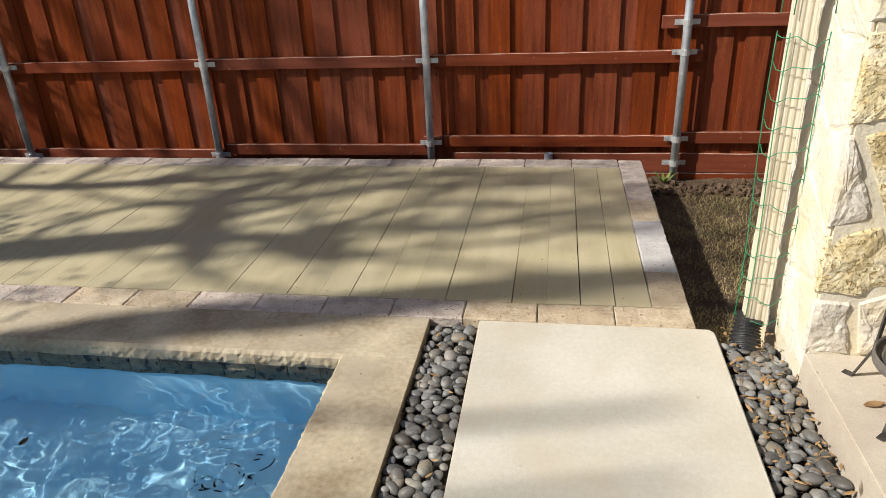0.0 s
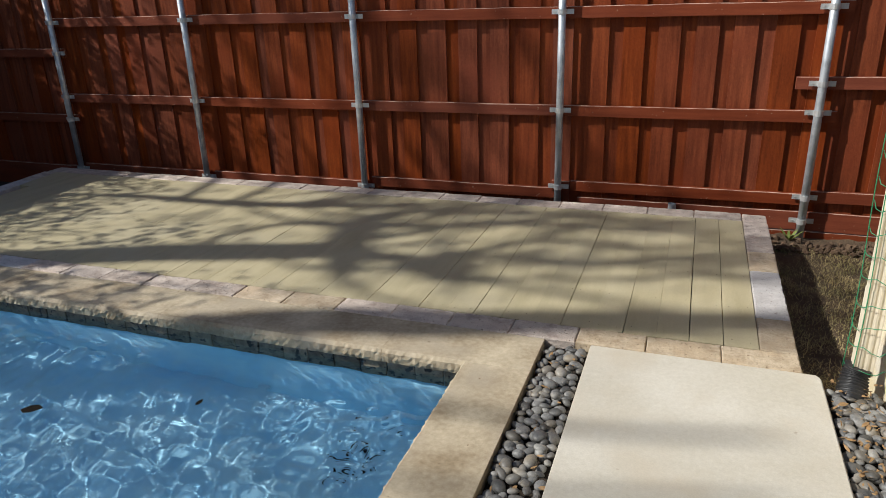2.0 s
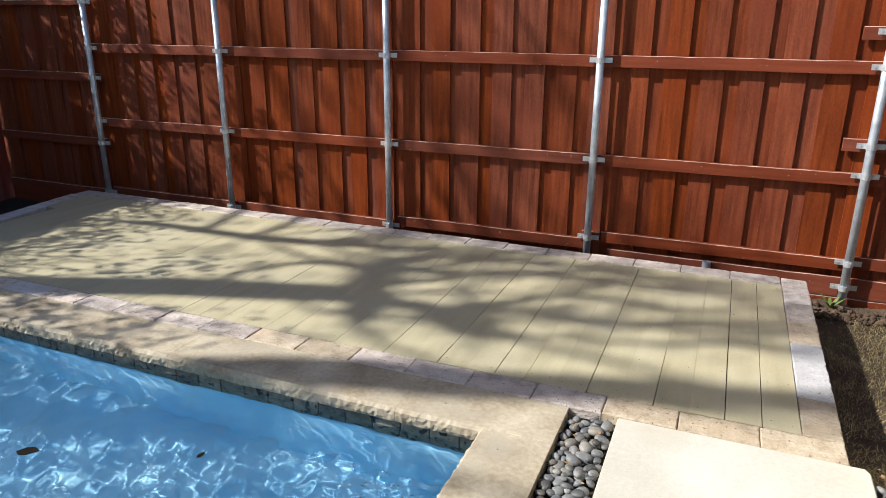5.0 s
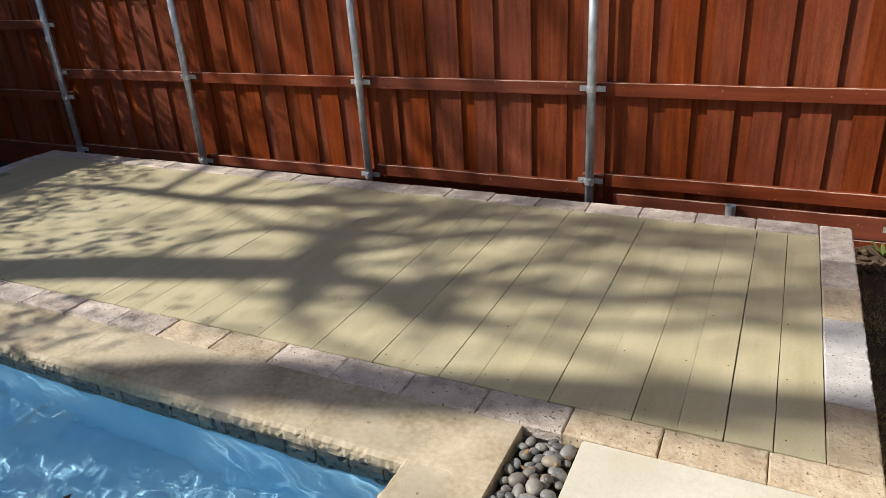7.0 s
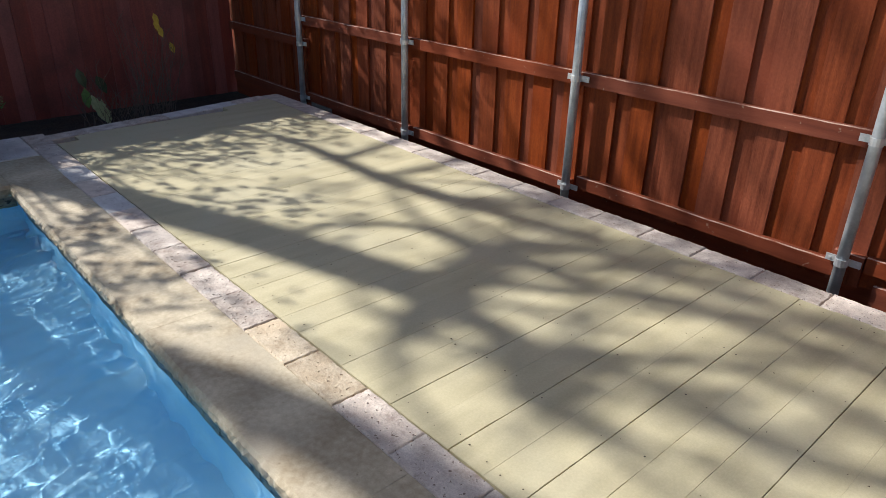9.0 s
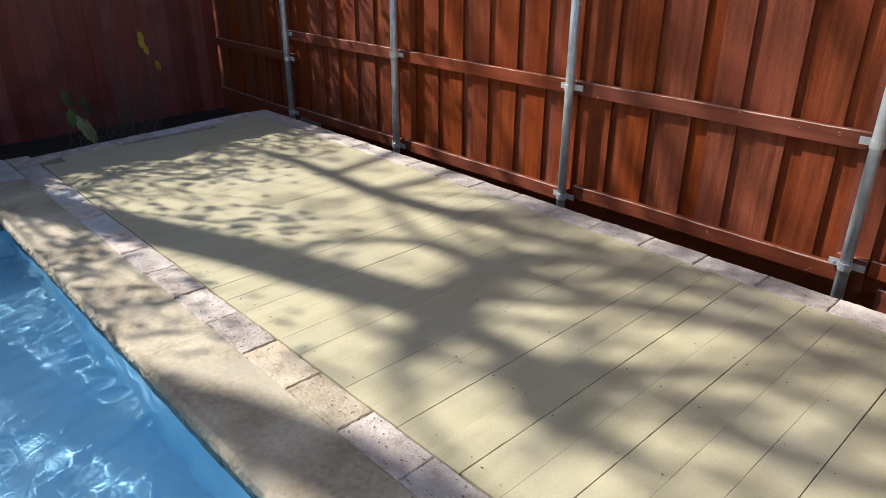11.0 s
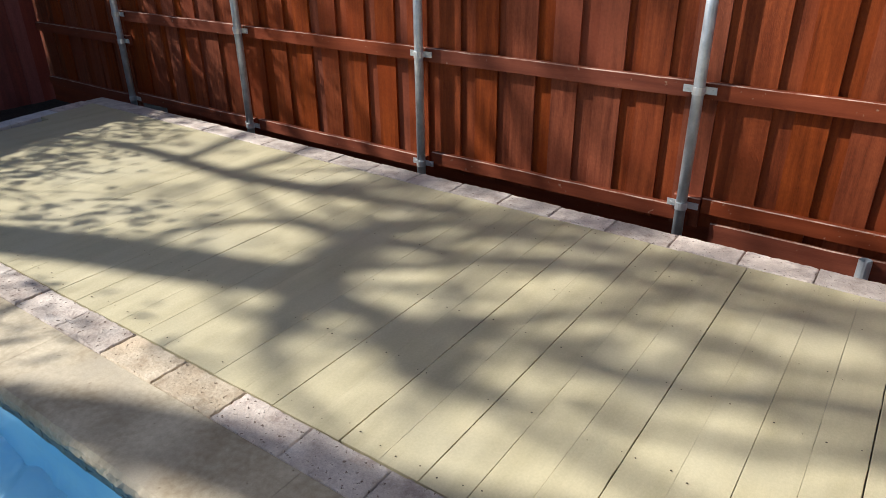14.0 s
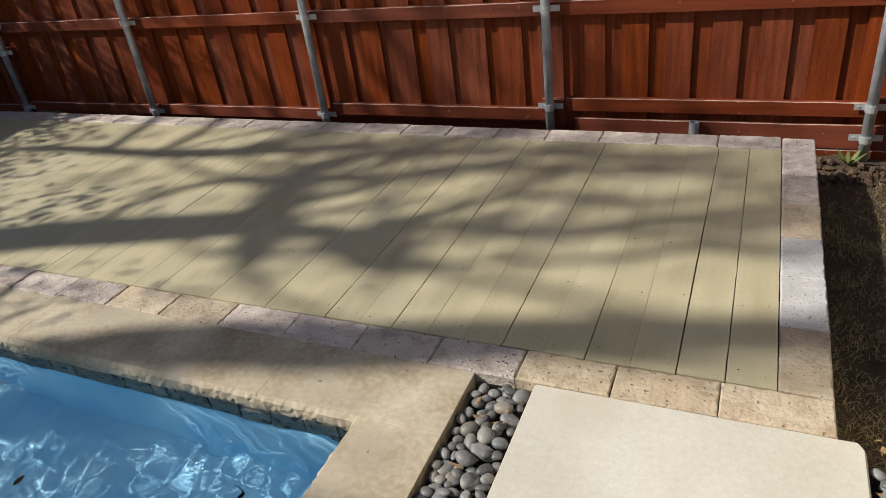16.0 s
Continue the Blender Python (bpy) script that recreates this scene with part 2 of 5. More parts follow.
def water_material():
    m = bpy.data.materials.new("pool_water")
    m.use_nodes = True
    b = m.node_tree.nodes["Principled BSDF"]
    b.inputs["Base Color"].default_value = (0.86, 0.97, 1.0, 1)
    b.inputs["Roughness"].default_value = 0.0
    b.inputs["IOR"].default_value = 1.33
    b.inputs["Transmission Weight"].default_value = 1.0
    return m
M["water"] = water_material()

# ---- mesh helpers ----
def mesh_of(bm, material, smooth=False):
    me = bpy.data.meshes.new("mesh")
    bm.normal_update()
    bm.to_mesh(me)
    bm.free()
    me.materials.append(material)
    if smooth:
        me.polygons.foreach_set("use_smooth", [True] * len(me.polygons))
    return me


def part(name, bm, material, parent=None, label="", smooth=False):
    ob = new(name, mesh_of(bm, material, smooth) if isinstance(bm, bmesh.types.BMesh) else bm)
    ob.parent = parent
    if label:
        tagged(ob, label)
    return ob


def raw(name, verts, faces, material, parent=None, smooth=False):
    me = bpy.data.meshes.new("mesh")
    me.from_pydata([tuple(v) for v in verts], [], faces)
    me.materials.append(material)
    if smooth:
        me.polygons.foreach_set("use_smooth", [True] * len(me.polygons))
    ob = new(name, me)
    ob.parent = parent
    return ob


def add_box(bm, x0, x1, y0, y1, z0, z1, bevel=0.0, seg=1):
    r = bmesh.ops.create_cube(bm, size=1.0, matrix=Matrix.Translation(((x0 + x1) / 2, (y0 + y1) / 2, (z0 + z1) / 2)) @ Matrix.Diagonal((x1 - x0, y1 - y0, z1 - z0, 1)))
    if bevel:
        edges = list({e for v in r["verts"] for e in v.link_edges})
        bmesh.ops.bevel(bm, geom=edges, offset=bevel, segments=seg, affect="EDGES")
    return bm


def box(x0, x1, y0, y1, z0, z1, bevel=0.0, seg=1):
    return add_box(bmesh.new(), x0, x1, y0, y1, z0, z1, bevel, seg)


def add_tube(bm, pts, radii, sides=8, cap=True):
    """A tapered tube along a line of points."""
    pts = [Vector(p) for p in pts]
    rings, up = [], Vector((0.13, 0.29, 0.95))
    for i, p in enumerate(pts):
        d = (pts[min(i + 1, len(pts) - 1)] - pts[max(i - 1, 0)]).normalized()
        u = d.cross(up)
        u = u.normalized() if u.length > 1e-3 else d.orthogonal().normalized()
        w = d.cross(u)
        r = float(radii[i]) if hasattr(radii, "__len__") else radii
        rings.append([bm.verts.new(p + r * (math.cos(2 * math.pi * k / sides) * u + math.sin(2 * math.pi * k / sides) * w)) for k in range(sides)])
    for a, b in zip(rings, rings[1:]):
        for k in range(sides):
            bm.faces.new((a[k], a[(k + 1) % sides], b[(k + 1) % sides], b[k]))
    if cap:
        bm.faces.new(rings[0][::-1])
        bm.faces.new(rings[-1])
    return bm


def tube(pts, radii, sides=8, cap=True):
    return add_tube(bmesh.new(), pts, radii, sides, cap)


def lathe(profile, sides=32, x=0, y=0, z=0, caps=True):
    """A turned body from (radius, height) pairs."""
    bm = bmesh.new()
    rings = []
    for r, h in profile:
        rings.append([bm.verts.new((x + r * math.cos(2 * math.pi * k / sides), y + r * math.sin(2 * math.pi * k / sides), z + h)) for k in range(sides)])
    for a, b in zip(rings, rings[1:]):
        for k in range(sides):
            bm.faces.new((a[k], a[(k + 1) % sides], b[(k + 1) % sides], b[k]))
    if caps:
        bm.faces.new(rings[0][::-1])
        bm.faces.new(rings[-1])
    return bm


def leaf_verts(base, way, up, length, width, bend=0.25):
    """Six points and two faces of a pointed, folded leaf."""
    way, side = way.normalized(), way.cross(up)
    side = side.normalized() if side.length > 1e-3 else way.orthogonal().normalized()
    nrm = side.cross(way)
    def at(t, q):
        return base + way * length * t + side * width * q - nrm * bend * (length * 0.45 * t * t + width * abs(q) * 0.5)
    p = [base, at(0.28, 0.42), at(0.62, 0.44), at(1, 0), at(0.62, -0.44), at(0.28, -0.42), at(0.3, 0) - nrm * 0.03 * width, at(0.64, 0) - nrm * 0.03 * width]
    return p, [(0, 1, 6), (1, 2, 7, 6), (2, 3, 7), (7, 3, 4), (6, 7, 4, 5), (0, 6, 5)]


def leaves(name, leaf_list, material, parent=None):
    verts, faces = [], []
    for args in leaf_list:
        p, f = leaf_verts(*args)
        faces += [tuple(i + len(verts) for i in q) for q in f]
        verts += p
    return raw(name, verts, faces, material, parent)


def empty(name, at=(0, 0, 0)):
    ob = new(name)
    ob.location = at
    ob.empty_display_size = 0.1
    return ob

rnd = random.Random(7)

# ---- plan ----
POOL_W, POOL_E, POOL_N, POOL_S = -4.65, -0.59, 2.85, -3.2
WATER = -0.125
WALL_W, WALL_E, WALL_N = POOL_W - 0.035, POOL_E + 0.035, POOL_N + 0.035    # the coping overhangs the walls
DECK_Y0, DECK_Y1, DECK_E = 3.335, 5.30, 0.712
GROUND = -0.36
FENCE_Y = 5.95            # near face of the outer boards

# ---- ground, pool ----
def make_ground():
    bm = bmesh.new()
    R = 400
    xs, ys = [-R, POOL_W - 0.1, POOL_E + 0.1, R], [-R, POOL_S - 0.1, POOL_N + 0.1, R]
    g = [[bm.verts.new((x, y, GROUND)) for x in xs] for y in ys]
    for j in range(3):
        for i in range(3):
            if (i, j) != (1, 1):
                bm.faces.new((g[j][i], g[j][i + 1], g[j + 1][i + 1], g[j + 1][i]))
    tagged(part("ground", bm, M["soil"]), "dark bare soil ground under the yard", "ground", kind="structure")
make_ground()


def make_pool():
    shell = empty("pool", (POOL_W, POOL_N, 0))
    tagged(shell, "blue plastered swimming pool with slate waterline tiles", "pool", kind="structure")
    inv = Matrix.Translation((-POOL_W, -POOL_N, 0))
    bm = bmesh.new()
    t, floor = 0.12, -0.66
    add_box(bm, WALL_W - t, WALL_E + t, POOL_S - t, WALL_N + t, floor - t, floor)
    add_box(bm, WALL_W - t, WALL_W, POOL_S, WALL_N, floor, -0.075)
    add_box(bm, WALL_E, WALL_E + t, POOL_S, WALL_N, floor, -0.075)
    add_box(bm, WALL_W - t, WALL_E + t, WALL_N, WALL_N + t, floor, -0.075)
    add_box(bm, WALL_W - t, WALL_E + t, POOL_S - t, POOL_S, floor, -0.075)
    bm.transform(inv)
    shell_body = part("basin", bm, M["plaster"], shell, "pale blue plaster basin")
    shell_body.cycles.is_caustics_receiver = True
    # waterline tiles on the north, east and west walls
    def tile_mesh(w, h, d):
        b = box(-w / 2, w / 2, -d / 2, d / 2, 0, h, 0.003)
        return mesh_of(b, M["tile"])
    me = tile_mesh(0.146, 0.15, 0.014)
    n = int((WALL_E - WALL_W) / 0.15)
    for i in range(n + 1):
        x = WALL_E - 0.078 - i * 0.15
        if x < WALL_W + 0.06:
            break
        o = part("tile", me, None, shell)
        o.matrix_basis = inv @ pose(x, WALL_N - 0.006 + rnd.uniform(-0.001, 0.001), -0.215, 0, 0, 0)
    for i in range(12):
        for x, a in ((WALL_W + 0.006, 90), (WALL_E - 0.006, 90)):
            o = part("tile", me, None, shell)
            o.matrix_basis = inv @ pose(x, WALL_N - 0.092 - i * 0.15, -0.215, 0, 0, a)
make_pool()


def make_water():
    nx, ny = 440, 470
    X = np.linspace(WALL_W + 0.002, WALL_E - 0.002, nx)
    Y = np.linspace(-1.6, WALL_N - 0.002, ny)
    xx, yy = np.meshgrid(X, Y)
    r = np.random.RandomState(5)
    zz = np.zeros_like(xx)
    for lam, amp, count in ((0.8, 0.0013, 4), (0.34, 0.0008, 7), (0.17, 0.00060, 10), (0.095, 0.00036, 12)):
        for _ in range(count):
            a = r.normal(0.55, 0.6)
            k = 2 * np.pi / (lam * r.uniform(0.75, 1.3))
            zz += amp * np.sin(k * (np.cos(a) * xx + np.sin(a) * yy) + r.uniform(0, 6.28))
    # choppier where the return jet stirs the corner
    jet = np.exp(-((xx - POOL_E + 0.25) ** 2 / 0.25 + (yy - POOL_N + 0.75) ** 2 / 0.9))
    for _ in range(16):
        a = r.uniform(0, 6.28)
        k = 2 * np.pi / r.uniform(0.07, 0.20)
        zz += jet * 0.0011 * np.sin(k * (np.cos(a) * xx + np.sin(a) * yy) + r.uniform(0, 6.28))
    verts = np.stack([xx, yy, WATER + zz], -1).reshape(-1, 3)
    faces = [(j * nx + i, j * nx + i + 1, (j + 1) * nx + i + 1, (j + 1) * nx + i) for j in range(ny - 1) for i in range(nx - 1)]
    # the rest of the surface, behind the walk
    k = len(verts)
    verts = verts.tolist() + [[POOL_W, POOL_S, WATER], [POOL_E, POOL_S, WATER], [POOL_E, -1.6, WATER], [POOL_W, -1.6, WATER]]
    faces.append((k, k + 1, k + 2, k + 3))
    ob = raw("water", verts, faces, M["water"], smooth=True)
    ob.cycles.is_caustics_caster = True
    tagged(ob, "clear rippled blue pool water", "water", kind="structure")
    return ob
water = make_water()
sun_data.cycles.is_caustics_light = True


def make_drain_flecks():
    """Dark flecks that stand in for a refracted floor drain near the return jet."""
    r = random.Random(8)
    ls = []
    for k in range(26):
        x, y = r.gauss(-1.0, 0.11), r.gauss(2.55, 0.09)
        a = r.uniform(0, 6.28)
        ls.append((Vector((x, y, -0.652)), Vector((math.cos(a), math.sin(a), 0.1)), Vector((0, 0, 1)), r.uniform(0.015, 0.05), r.uniform(0.008, 0.02), 0.2))
    ob = leaves("sunken_debris", ls, M["leaf_wet"])
    tagged(ob, "dark flecks standing in for a refracted drain on the pool floor", "debris", kind="stuff")
make_drain_flecks()

# ---- coping ----
def coping_piece(x0, x1, y0, y1, rough_side):
    """A cast coping slab with a hand-chiselled edge on the pool side."""
    nx, ny, nz = max(2, int((x1 - x0) / 0.018)), max(2, int((y1 - y0) / 0.018)), 4
    if rough_side in "NS":
        ny = 2
    else:
        nx = 2
    z0, z1 = -0.075, -0.004
    bm = bmesh.new()
    bmesh.ops.create_grid(bm, x_segments=nx, y_segments=ny, size=0.5)
    bm.transform(Matrix.Translation(((x0 + x1) / 2, (y0 + y1) / 2, z1)) @ Matrix.Diagonal((x1 - x0, y1 - y0, 1, 1)))
    rim = [e for e in bm.edges if e.is_boundary]
    for level in range(1, nz + 1):
        ex = bmesh.ops.extrude_edge_only(bm, edges=rim)
        rim = [g for g in ex["geom"] if isinstance(g, bmesh.types.BMEdge) and all(v in ex["geom"] for v in g.verts)]
        for v in {v for e in rim for v in e.verts}:
            v.co.z = z1 + (z0 - z1) * level / nz
    for v in bm.verts:
        c = v.co
        n1 = noise.noise(c * 45) * 0.007 + noise.noise(c * 95) * 0.004
        lip = 0.006 if c.z > z1 - 0.001 else 0.0
        depth = (z1 - c.z) / (z1 - z0)
        out = (n1 + 0.006) * (1 if depth > 0.01 else 0.35) + 0.007 * math.sin(min(1, depth) * math.pi) - lip
        if rough_side == "S" and abs(c.y - y0) < 1e-4: v.co.y -= out
        elif rough_side == "E" and abs(c.x - x1) < 1e-4: v.co.x += out
        elif rough_side == "W" and abs(c.x - x0) < 1e-4: v.co.x -= out
    return bm


def make_coping():
    top = empty("pool_coping", (POOL_E, POOL_N, -0.08))
    tagged(top, "tan cast stone pool coping with chiselled edge", "coping", kind="structure")
    inv = Matrix.Translation((-POOL_E, -POOL_N, 0.08))
    g = 0.0008
    runs = []
    xs = [-0.275, -1.02, -2.38, -3.72, -5.2]
    for b, a in zip(xs, xs[1:]):
        runs.append((a + g, b - g, POOL_N + 0.0, 3.168, "S"))
    ys = [POOL_N - 0.001, 2.42, 1.2, 0.0, -1.2, -3.3]
    for b, a in zip(ys, ys[1:]):
        runs.append((POOL_E, -0.275 - g, a + g, b - g, "W"))
        runs.append((-5.2 + g, POOL_W, a + g, b - g, "E"))
    for r in runs:
        bm = coping_piece(*r)
        bm.transform(inv)
        part("coping_slab", bm, M["coping"], top)
make_coping()

# ---- slab, pebble beds, patio ----
def slab_block(name, x0, x1, y0, y1, z0, z1, mat, label, cut=0.0, category="slab"):
    bm = bmesh.new()
    pts = [(x0, y0), (x1, y0), (x1, y1 - cut), (x1 - cut * 0.6, y1), (x0, y1)] if cut else [(x0, y0), (x1, y0), (x1, y1), (x0, y1)]
    f = bm.faces.new([bm.verts.new((x, y, z0)) for x, y in pts])
    ex = bmesh.ops.extrude_face_region(bm, geom=[f])
    for v in ex["geom"]:
        if isinstance(v, bmesh.types.BMVert):
            v.co.z = z1
    bmesh.ops.recalc_face_normals(bm, faces=bm.faces)
    bmesh.ops.bevel(bm, geom=list(bm.edges), offset=0.006, segments=2, affect="EDGES")
    return tagged(part(name, bm, mat), label, category, kind="structure")

slab_block("concrete_slab", -0.05, 0.952, -3.0, 3.168, -0.30, -0.002, M["slab"], "smooth cream concrete walkway slab", 0.03)
slab_block("patio", 1.2, 4.2, -3.0, 2.86, -0.30, 0.10, M["patio"], "raised stained concrete patio slab", category="patio")
slab_block("deck_footing", -5.66, 0.868, 3.185, 5.45, -0.31, -0.055, M["patio"], "concrete footing under the wooden deck", category="footing")
slab_block("paved_ledge", -5.78, -5.203, 0.5, 3.165, -0.30, 0.0, M["travertine_pale"], "pale stone paved ledge beside the pool", category="ledge")


def pebble_meshes():
    out = []
    for k in range(10):
        bm = bmesh.new()
        bmesh.ops.create_icosphere(bm, subdivisions=2, radius=1.0)
        for v in bm.verts:
            d = v.co.normalized()
            v.co *= 1 + 0.16 * noise.noise(d * 0.9 + Vector((k * 7.1, 0, 0)))
        out.append(mesh_of(bm, M["pebble"], True))
    return out
PEBBLES = pebble_meshes()


def pebble_bed(x0, x1, y0, y1, base, top, count, seed):
    r = random.Random(seed)
    bed = part("pebble_bed", box(x0, x1, -3.0, y1, base - 0.1, base, 0.0), M["soil"])
    tagged(bed, "narrow bed of dark grey river pebbles", "pebble bed", kind="structure")
    placed = []
    tries = 0
    while len(placed) < count and tries < 60000:
        tries += 1
        s = r.uniform(0.017, 0.037)
        x, y = r.uniform(x0 + s * 0.85, x1 - s * 0.85), y1 - s - (y1 - y0 - 2 * s) * r.random()
        low = len(placed) > count * 0.62
        near = [(p, q, t) for p, q, t in placed if abs(p - x) < 0.09 and abs(q - y) < 0.09 and (p - x) ** 2 + (q - y) ** 2 < (0.80 * (s + t)) ** 2]
        if near and not (low and len(near) <= 2 and tries > 20000):
            continue
        placed.append((x, y, s))
        z = (top - s * 0.45) if not near else top
        o = part("pebble", PEBBLES[r.randrange(10)], None, bed)
        o.matrix_basis = pose(x, y, z + r.uniform(-0.008, 0.004), r.uniform(-22, 22), r.uniform(-22, 22), r.uniform(0, 180)) @ Matrix.Diagonal((s * r.uniform(1.0, 1.3), s * r.uniform(0.78, 0.95), s * r.uniform(0.5, 0.72), 1))
    return bed
pebble_bed(-0.272, -0.054, 1.0, 3.166, -0.075, -0.026, 290, 3)
pebble_bed(0.958, 1.197, 1.2, 3.13, -0.075, -0.026, 280, 4)

def litter():
    r = random.Random(12)
    ls = []
    for k in range(330):
        x, y = (r.uniform(0.97, 1.19), r.uniform(1.4, 3.2)) if k % 9 else (r.uniform(-0.26, -0.07), r.uniform(1.2, 3.1))
        a = r.uniform(0, 6.28)
        ls.append((Vector((x, y, -0.018 + r.uniform(-0.012, 0.012))), Vector((math.cos(a), math.sin(a), r.uniform(-0.3, 0.5))), Vector((r.uniform(-0.5, 0.5), r.uniform(-0.5, 0.5), 1)), r.uniform(0.015, 0.05), r.uniform(0.004, 0.02), 0.5))
    ob = leaves("leaf_litter", ls, M["leaf_dry"])
    tagged(ob, "dry brown leaf scraps among the pebbles", "leaf litter", kind="stuff")
litter()

# ---- lawn ----
def lawn_z(x, y):
    return -0.30 + 0.16 * max(0, min(1, (3.9 - y) / 0.8)) + 0.02 * noise.noise(Vector((x * 3, y * 3, 0))) + 0.025 * max(0, min(1, (y - 5.3) / 0.3)) * (0.6 + noise.noise(Vector((x * 9, y * 9, 2))))

def make_lawn():
    n, x0, x1, y0, y1 = 60, 0.90, 5.0, 3.13, 6.2
    verts, faces = [], []
    for j in range(n):
        for i in range(n):
            x, y = x0 + (x1 - x0) * i / (n - 1), y0 + (y1 - y0) * j / (n - 1)
            verts.append((x, y, lawn_z(x, y)))
    faces = [(j * n + i, j * n + i + 1, (j + 1) * n + i + 1, (j + 1) * n + i) for j in range(n - 1) for i in range(n - 1)]
    tagged(raw("lawn", verts, faces, M["lawn"], smooth=True), "patchy dry lawn strip beside the deck", "lawn", kind="structure")
    r = random.Random(21)
    verts, faces = [], []
    for _ in range(24000):
        x, y = r.uniform(0.89, 2.2), r.uniform(3.14, 5.62)
        if noise.noise(Vector((x * 4, y * 4, 5))) < r.uniform(-0.5, 0.25):
            continue
        a, ln, lean = r.uniform(0, 6.28), r.uniform(0.014, 0.042), r.uniform(0.2, 2.4)
        z = lawn_z(x, y)
        d = Vector((math.cos(a), math.sin(a), 0))
        s = Vector((-d.y, d.x, 0)) * r.uniform(0.001, 0.0024)
        p = Vector((x, y, z))
        q = p + (d * lean + Vector((0, 0, 1))).normalized() * ln * 0.6
        e = q + (d * (lean + 0.8) + Vector((0, 0, 0.6))).normalized() * ln * 0.5
        k = len(verts)
        verts += [p - s, p + s, q - s * 0.8, q + s * 0.8, e]
        faces += [(k, k + 1, k + 3, k + 2), (k + 2, k + 3, k + 4)]
    tagged(raw("grass", verts, faces, M["straw"]), "short dry straw-coloured grass blades", "grass", kind="stuff")
    bm = bmesh.new()
    for _ in range(420):
        x, y = r.uniform(0.92, 2.6), 5.5 + abs(r.gauss(0, 0.10))
        if y > 5.86: continue
        s = r.uniform(0.006, 0.026)
        q = bmesh.ops.create_icosphere(bm, subdivisions=1, radius=s, matrix=pose(x, y, lawn_z(x, y) + s * 0.4 + 0.01, r.uniform(0, 90), r.uniform(0, 90), 0))
        for v in q["verts"]:
            v.co += Vector((noise.noise(v.co * 70), noise.noise(v.co * 70 + Vector((3, 0, 0))), noise.noise(v.co * 70 + Vector((0, 3, 0))))) * s * 0.55
    tagged(part("soil_clods", bm, M["clod"]), "turned brown earth clods along the fence foot", "soil", kind="stuff")
make_lawn()

# ---- fence ----
POSTS = [-6.03, -4.35, -2.555, -0.725, 1.175, 3.02]
POST_Y = 5.845

def picket_mesh(w, t, h, knots):
    """A cedar board with slightly wavy edges, its foot at z = 0."""
    bm = bmesh.new()
    n = 7
    off = rnd.uniform(0, 90)
    rows = []
    for k in range(n):
        z = h * k / (n - 1)
        e = 0.003 * noise.noise(Vector((off, z * 1.5, 0)))
        f = 0.003 * noise.noise(Vector((off + 9, z * 1.5, 0)))
        rows.append([bm.verts.new(p) for p in ((-w / 2 + e, 0, z), (w / 2 + f, 0, z), (w / 2 + f, t, z), (-w / 2 + e, t, z))])
    for a, b in zip(rows, rows[1:]):
        for i in range(4):
            bm.faces.new((a[i], a[(i + 1) % 4], b[(i + 1) % 4], b[i]))
    bm.faces.new(rows[0][::-1]); bm.faces.new(rows[-1])
    return bm


